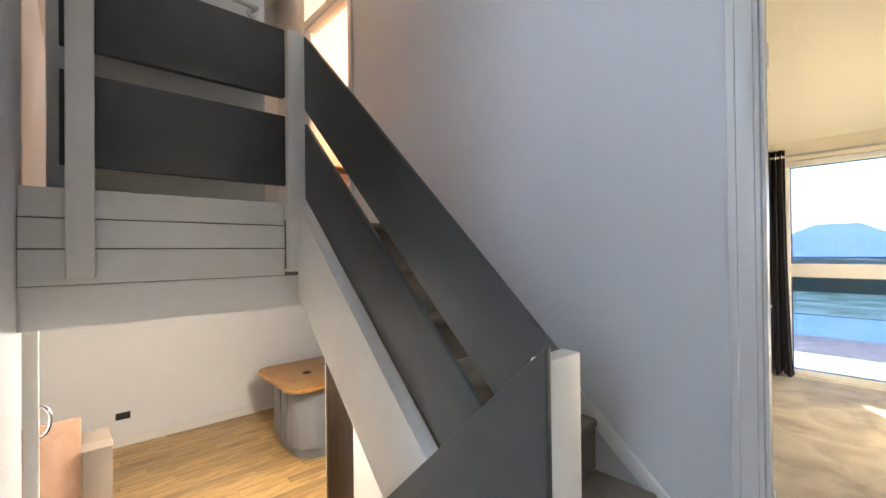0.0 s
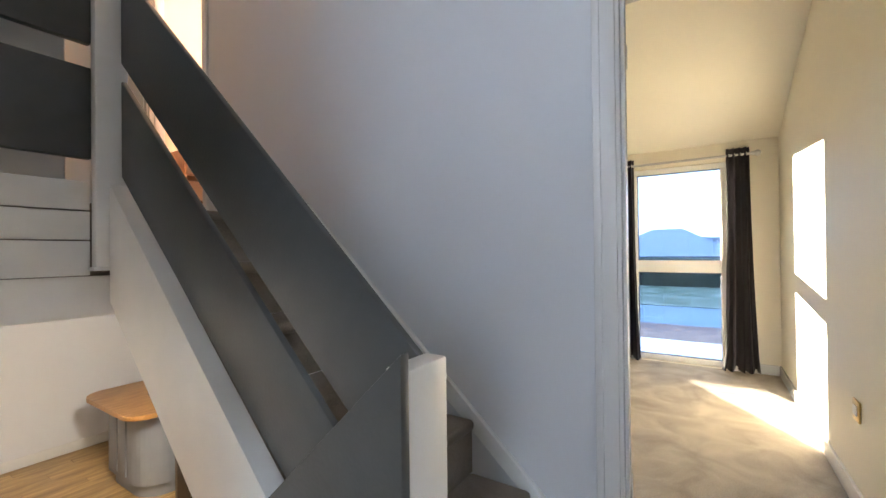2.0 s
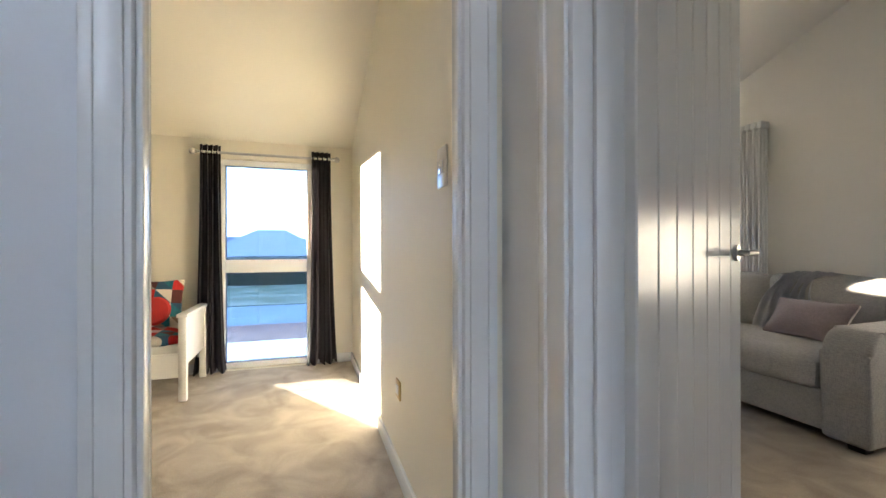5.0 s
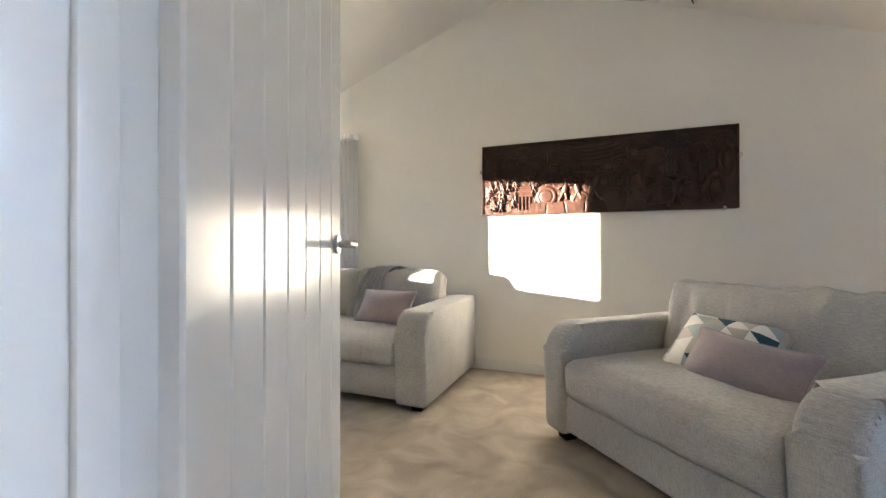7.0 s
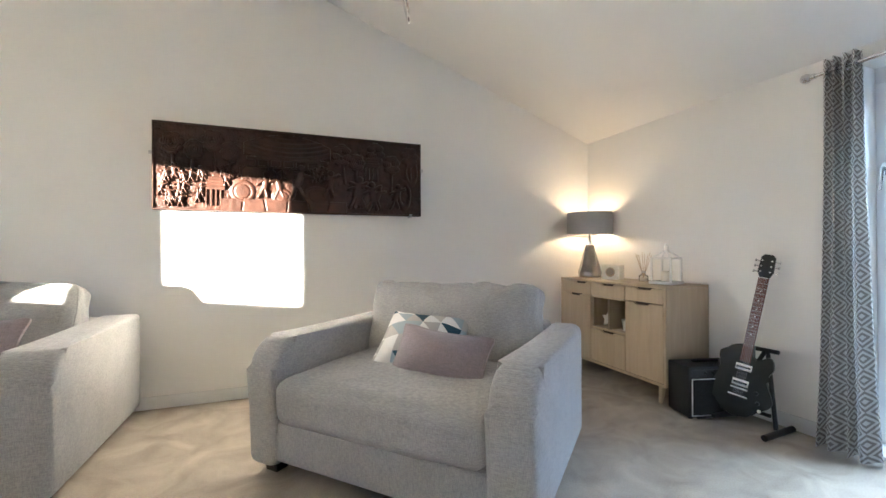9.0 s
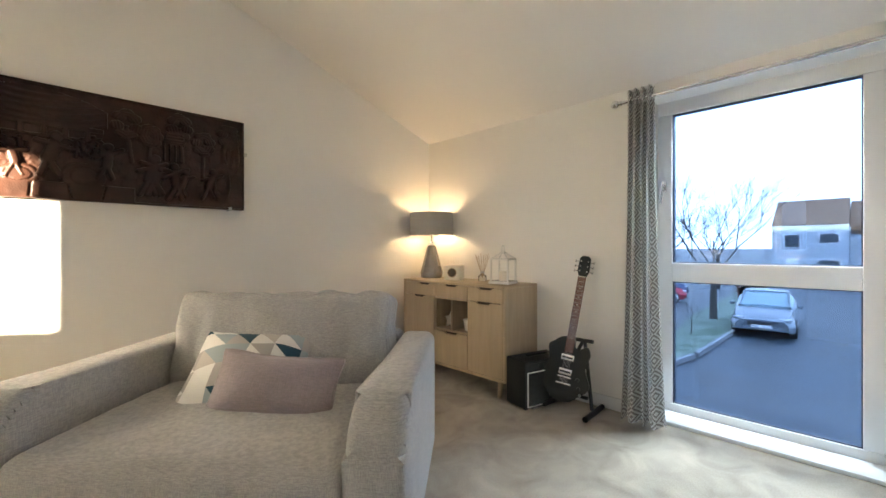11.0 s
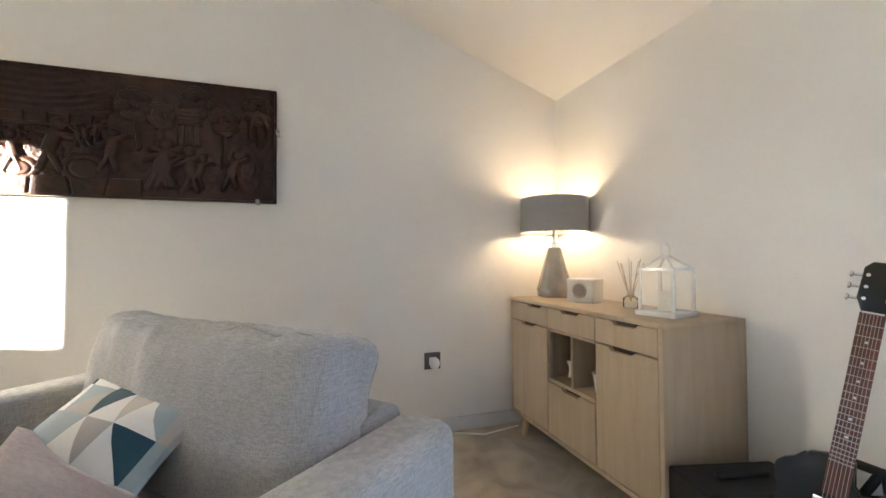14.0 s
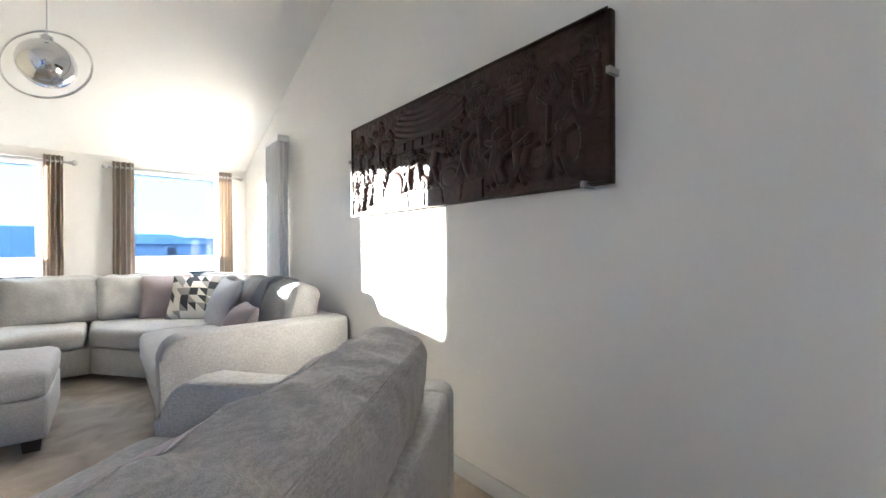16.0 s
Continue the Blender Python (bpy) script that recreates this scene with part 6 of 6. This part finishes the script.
def car(label, colour, m, group="parked cars"):
    """Hatchback built along +x (nose), with loft sections across."""
    c = empty("car", label, "car", group)
    paint = material("car_paint", colour, 0.25, 0.3, vary=0.05, scale=2)

    def loft(sections):
        bm = bmesh.new()
        rows = []
        for x, w, zb, zt, wt in sections:
            rows.append([bm.verts.new((x, y, z)) for y, z in ((-w, zb), (-w * 1.02, (zb + zt) / 2), (-wt, zt), (0, zt + 0.02), (wt, zt), (w * 1.02, (zb + zt) / 2), (w, zb))])
        for a, b in zip(rows, rows[1:]):
            for i in range(6):
                bm.faces.new((a[i], a[i + 1], b[i + 1], b[i]))
            bm.faces.new((a[6], a[0], b[0], b[6]))
        bm.faces.new(rows[0])
        bm.faces.new(rows[-1][::-1])
        bmesh.ops.subdivide_edges(bm, edges=bm.edges[:], cuts=1, smooth=0.4, use_grid_fill=True)
        return bm
    part("body", loft([(-2.12, 0.74, 0.34, 0.78, 0.68), (-1.95, 0.86, 0.22, 0.95, 0.80), (-1.0, 0.90, 0.20, 0.97, 0.85), (0.3, 0.90, 0.20, 0.96, 0.85), (1.1, 0.89, 0.20, 0.92, 0.80), (1.85, 0.85, 0.22, 0.78, 0.72), (2.15, 0.70, 0.30, 0.62, 0.60)]), paint, c)
    part("cabin", loft([(-1.95, 0.66, 0.93, 1.05, 0.60), (-1.45, 0.76, 0.93, 1.38, 0.60), (-0.4, 0.80, 0.93, 1.46, 0.63), (0.2, 0.80, 0.93, 1.42, 0.62), (0.95, 0.74, 0.92, 1.00, 0.66)]), CARGLASS, c, "frosted dark windows")
    part("roof", loft([(-1.50, 0.58, 1.36, 1.40, 0.54), (-0.4, 0.635, 1.43, 1.49, 0.58), (0.22, 0.62, 1.40, 1.45, 0.57)]), paint, c)
    for x in (-1.32, 1.30):
        for s in (-1, 1):
            w = part("wheel", tube(bmesh.new(), (x, s * 0.70, 0.31), (x, s * 0.905, 0.31), 0.31, seg=22), TYRE, c)
            part("rim", tube(bmesh.new(), (x, s * 0.90, 0.31), (x, s * 0.915, 0.31), 0.20, seg=16), BRUSHED, w)
    for s in (-1, 1):
        part("headlight", boxed(1.86, 2.08, s * 0.62 - 0.16, s * 0.62 + 0.16, 0.60, 0.71, 0.03, 2), LAMPGLASS, c)
        part("mirror", boxed(0.62, 0.74, s * 0.96 - 0.08, s * 0.96 + 0.08, 0.93, 1.06, 0.03, 2), paint, c)
        part("pillar", tube(bmesh.new(), (0.98, s * 0.70, 0.97), (0.24, s * 0.63, 1.43), 0.035), paint, c)
    part("grille", boxed(2.05, 2.165, -0.36, 0.36, 0.46, 0.58, 0.02, 2), BLACK, c)
    part("bumper_intake", boxed(2.02, 2.14, -0.55, 0.55, 0.28, 0.36, 0.02, 2), BLACK, c)
    part("number_plate", boxed(2.14, 2.175, -0.26, 0.26, 0.37, 0.47, 0.005), WHITEPL, c, "white number plate")
    c.matrix_world = m
    return c


car("silver hatchback parked beside the frosted verge", (0.17, 0.20, 0.23), pose(-17.4, -3.45, GZ, 0, 0, 4))
car("white car parked behind the verge", (0.36, 0.37, 0.39), pose(-15.6, -8.3, GZ, 0, 0, 118))
car("red car parked behind the verge", (0.38, 0.02, 0.04), pose(-22.5, -9.7, GZ, 0, 0, 140))
car("dark blue car parked in the row", (0.03, 0.045, 0.10), pose(-25.5, -10.4, GZ, 0, 0, 140))
car("red car parked before the white houses", (0.38, 0.03, 0.05), pose(-41.0, -1.8, GZ, 0, 0, 10))
car("dark blue car parked before the white houses", (0.03, 0.045, 0.09), pose(-42.0, 4.0, GZ, 0, 0, 20))


def house(name, label, w, d, eaves, ridge, wall, roof, m, windows, group="", hip=False, doors=()):
    """A house whose front is in the plane x = 0 of m, along y."""
    h = empty(name, label, "house", group)
    part("wall", boxed(-d, 0, -w / 2, w / 2, 0, eaves), wall, h)
    bm = bmesh.new()
    o = 0.35
    if hip:
        k = min(w, d) * 0.42
        v = [bm.verts.new(p) for p in ((-d - o, -w / 2 - o, eaves), (o, -w / 2 - o, eaves), (o, w / 2 + o, eaves), (-d - o, w / 2 + o, eaves), (-d / 2, -w / 2 + k, ridge), (-d / 2, w / 2 - k, ridge))]
        for f in ((0, 1, 4), (1, 2, 5, 4), (2, 3, 5), (3, 0, 4, 5), (3, 2, 1, 0)):
            bm.faces.new([v[i] for i in f])
    else:
        extrude_poly(bm, [(o, -w / 2, eaves), (-d / 2, -w / 2, ridge), (-d - o, -w / 2, eaves)], (0, w, 0))
    part("roof", bm, roof, h)
    for y, z, ww, hh in windows:
        wd = part("window", boxed(0.0, 0.05, y - ww / 2 - 0.08, y + ww / 2 + 0.08, z - 0.08, z + hh + 0.08), UPVC, h)
        part("pane", boxed(0.05, 0.06, y - ww / 2, y + ww / 2, z, z + hh), DARKPANE, wd)
    for y in doors:
        part("door", boxed(0.0, 0.06, y - 0.5, y + 0.5, 0, 2.0), UPVC, h)
    h.matrix_world = m
    return h


for i, y in enumerate((-4.6, 0.9, 6.4, 11.9)):
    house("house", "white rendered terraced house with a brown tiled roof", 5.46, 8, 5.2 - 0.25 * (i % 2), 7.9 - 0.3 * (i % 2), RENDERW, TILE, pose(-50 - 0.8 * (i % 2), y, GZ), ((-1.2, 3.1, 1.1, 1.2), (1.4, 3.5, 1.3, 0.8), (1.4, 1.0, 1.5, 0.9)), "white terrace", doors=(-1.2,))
    part("tile_hanging", boxed(0.002, 0.10, -2.6, 2.6, 4.3, 5.15), TILE, bpy.data.objects["house" if i == 0 else "house.%03d" % i], "brown hanging tiles") if i in (1, 2) else None
house("house", "older stone house with a brown hipped roof", 11, 9, 6.3, 9.3, material("pale_stone", (0.30, 0.27, 0.24), 0.8, vary=0.1), TILE, pose(-68, 3, GZ), ((-2.5, 4.2, 1.2, 1.4), (1.5, 4.2, 1.2, 1.4)), hip=True)
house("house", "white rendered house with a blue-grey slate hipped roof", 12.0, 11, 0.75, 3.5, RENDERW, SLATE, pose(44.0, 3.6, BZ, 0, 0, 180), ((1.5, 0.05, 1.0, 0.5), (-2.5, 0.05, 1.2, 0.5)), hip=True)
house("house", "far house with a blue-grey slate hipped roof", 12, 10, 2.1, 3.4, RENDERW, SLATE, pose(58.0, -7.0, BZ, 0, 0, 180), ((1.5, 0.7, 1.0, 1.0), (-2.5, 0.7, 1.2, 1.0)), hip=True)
hd = bmesh.new()
bmesh.ops.create_grid(hd, x_segments=160, y_segments=10, size=1.0)
for v in hd.verts:
    u, w = v.co.x, v.co.y
    v.co = Vector((19.5 + 1.0 * math.sin(w * math.pi / 2), 5 + u * 60, BZ + 1.05 * math.cos(w * math.pi / 2) ** 0.4 * (1 + 0.12 * noise.noise(Vector((u * 60, w, 0))))))
    v.co += noise.noise_vector(v.co * 2.3) * 0.12
tagged(part("hedge", hd, HEDGE, smooth=0), "long dark clipped hedge across the frosted field", "hedge", kind="stuff")
hl = bmesh.new()
bmesh.ops.create_grid(hl, x_segments=120, y_segments=4, size=1.0)
for v in hl.verts:
    u, w = v.co.x, v.co.y
    v.co = Vector((330 + 60 * w, u * 420, -2 + (1 - abs(w)) * (11 + 5 * noise.noise(Vector((u * 5, 0, 3))) + 1.5 * noise.noise(Vector((u * 22, 0, 5))))))
# The blue haze of distance is put into the hills' own colour.
structure("backdrop_hills", hl, material("hazed_blue_hills", (0.06, 0.085, 0.12), 0.9, vary=0.2, scale=0.02), "low wooded hills in the distance, coloured blue for haze", "hills", 40)
hw = bmesh.new()
bmesh.ops.create_grid(hw, x_segments=60, y_segments=8, size=1.0)
for v in hw.verts:
    u, w = v.co.x, v.co.y
    v.co = Vector((-27 - 8 * (u + 1), -5.3 - 1.5 * (u + 1) + 0.7 * math.sin(w * math.pi / 2), GZ + 1.1 * math.cos(w * math.pi / 2) ** 0.5)) + noise.noise_vector(Vector((u * 20, w * 3, 0))) * 0.12
tagged(part("hedge", hw, material("beech_hedge", (0.13, 0.045, 0.025), 0.95, vary=0.3, scale=6, bump=1.0, bump_scale=14), smooth=0), "russet beech hedge behind the parked car", "hedge", kind="stuff")

# ---- kitchen floorboards, last ----
bl = bmesh.new()
box(bl, 0.0, 1.196, 0.0, 0.127, 0.0, 0.018, 0.0015, 1)
pme = finish("floorboard", bl, OAKFLOOR, 0)
for r in range(36):
    for k in range(6):
        x = 0.30 + k * 1.2 - (r * 0.47) % 1.2
        x0, x1 = max(x, 0.301), min(x + 1.196, 6.099)
        if x1 - x0 < 0.1:
            continue
        o = new("floorboard", pme)
        o.parent = FLOOR_KITCHEN
        o.location, o.scale = (x0, 2.03 + r * 0.1275, -1.308), ((x1 - x0) / 1.196, 1, 1)
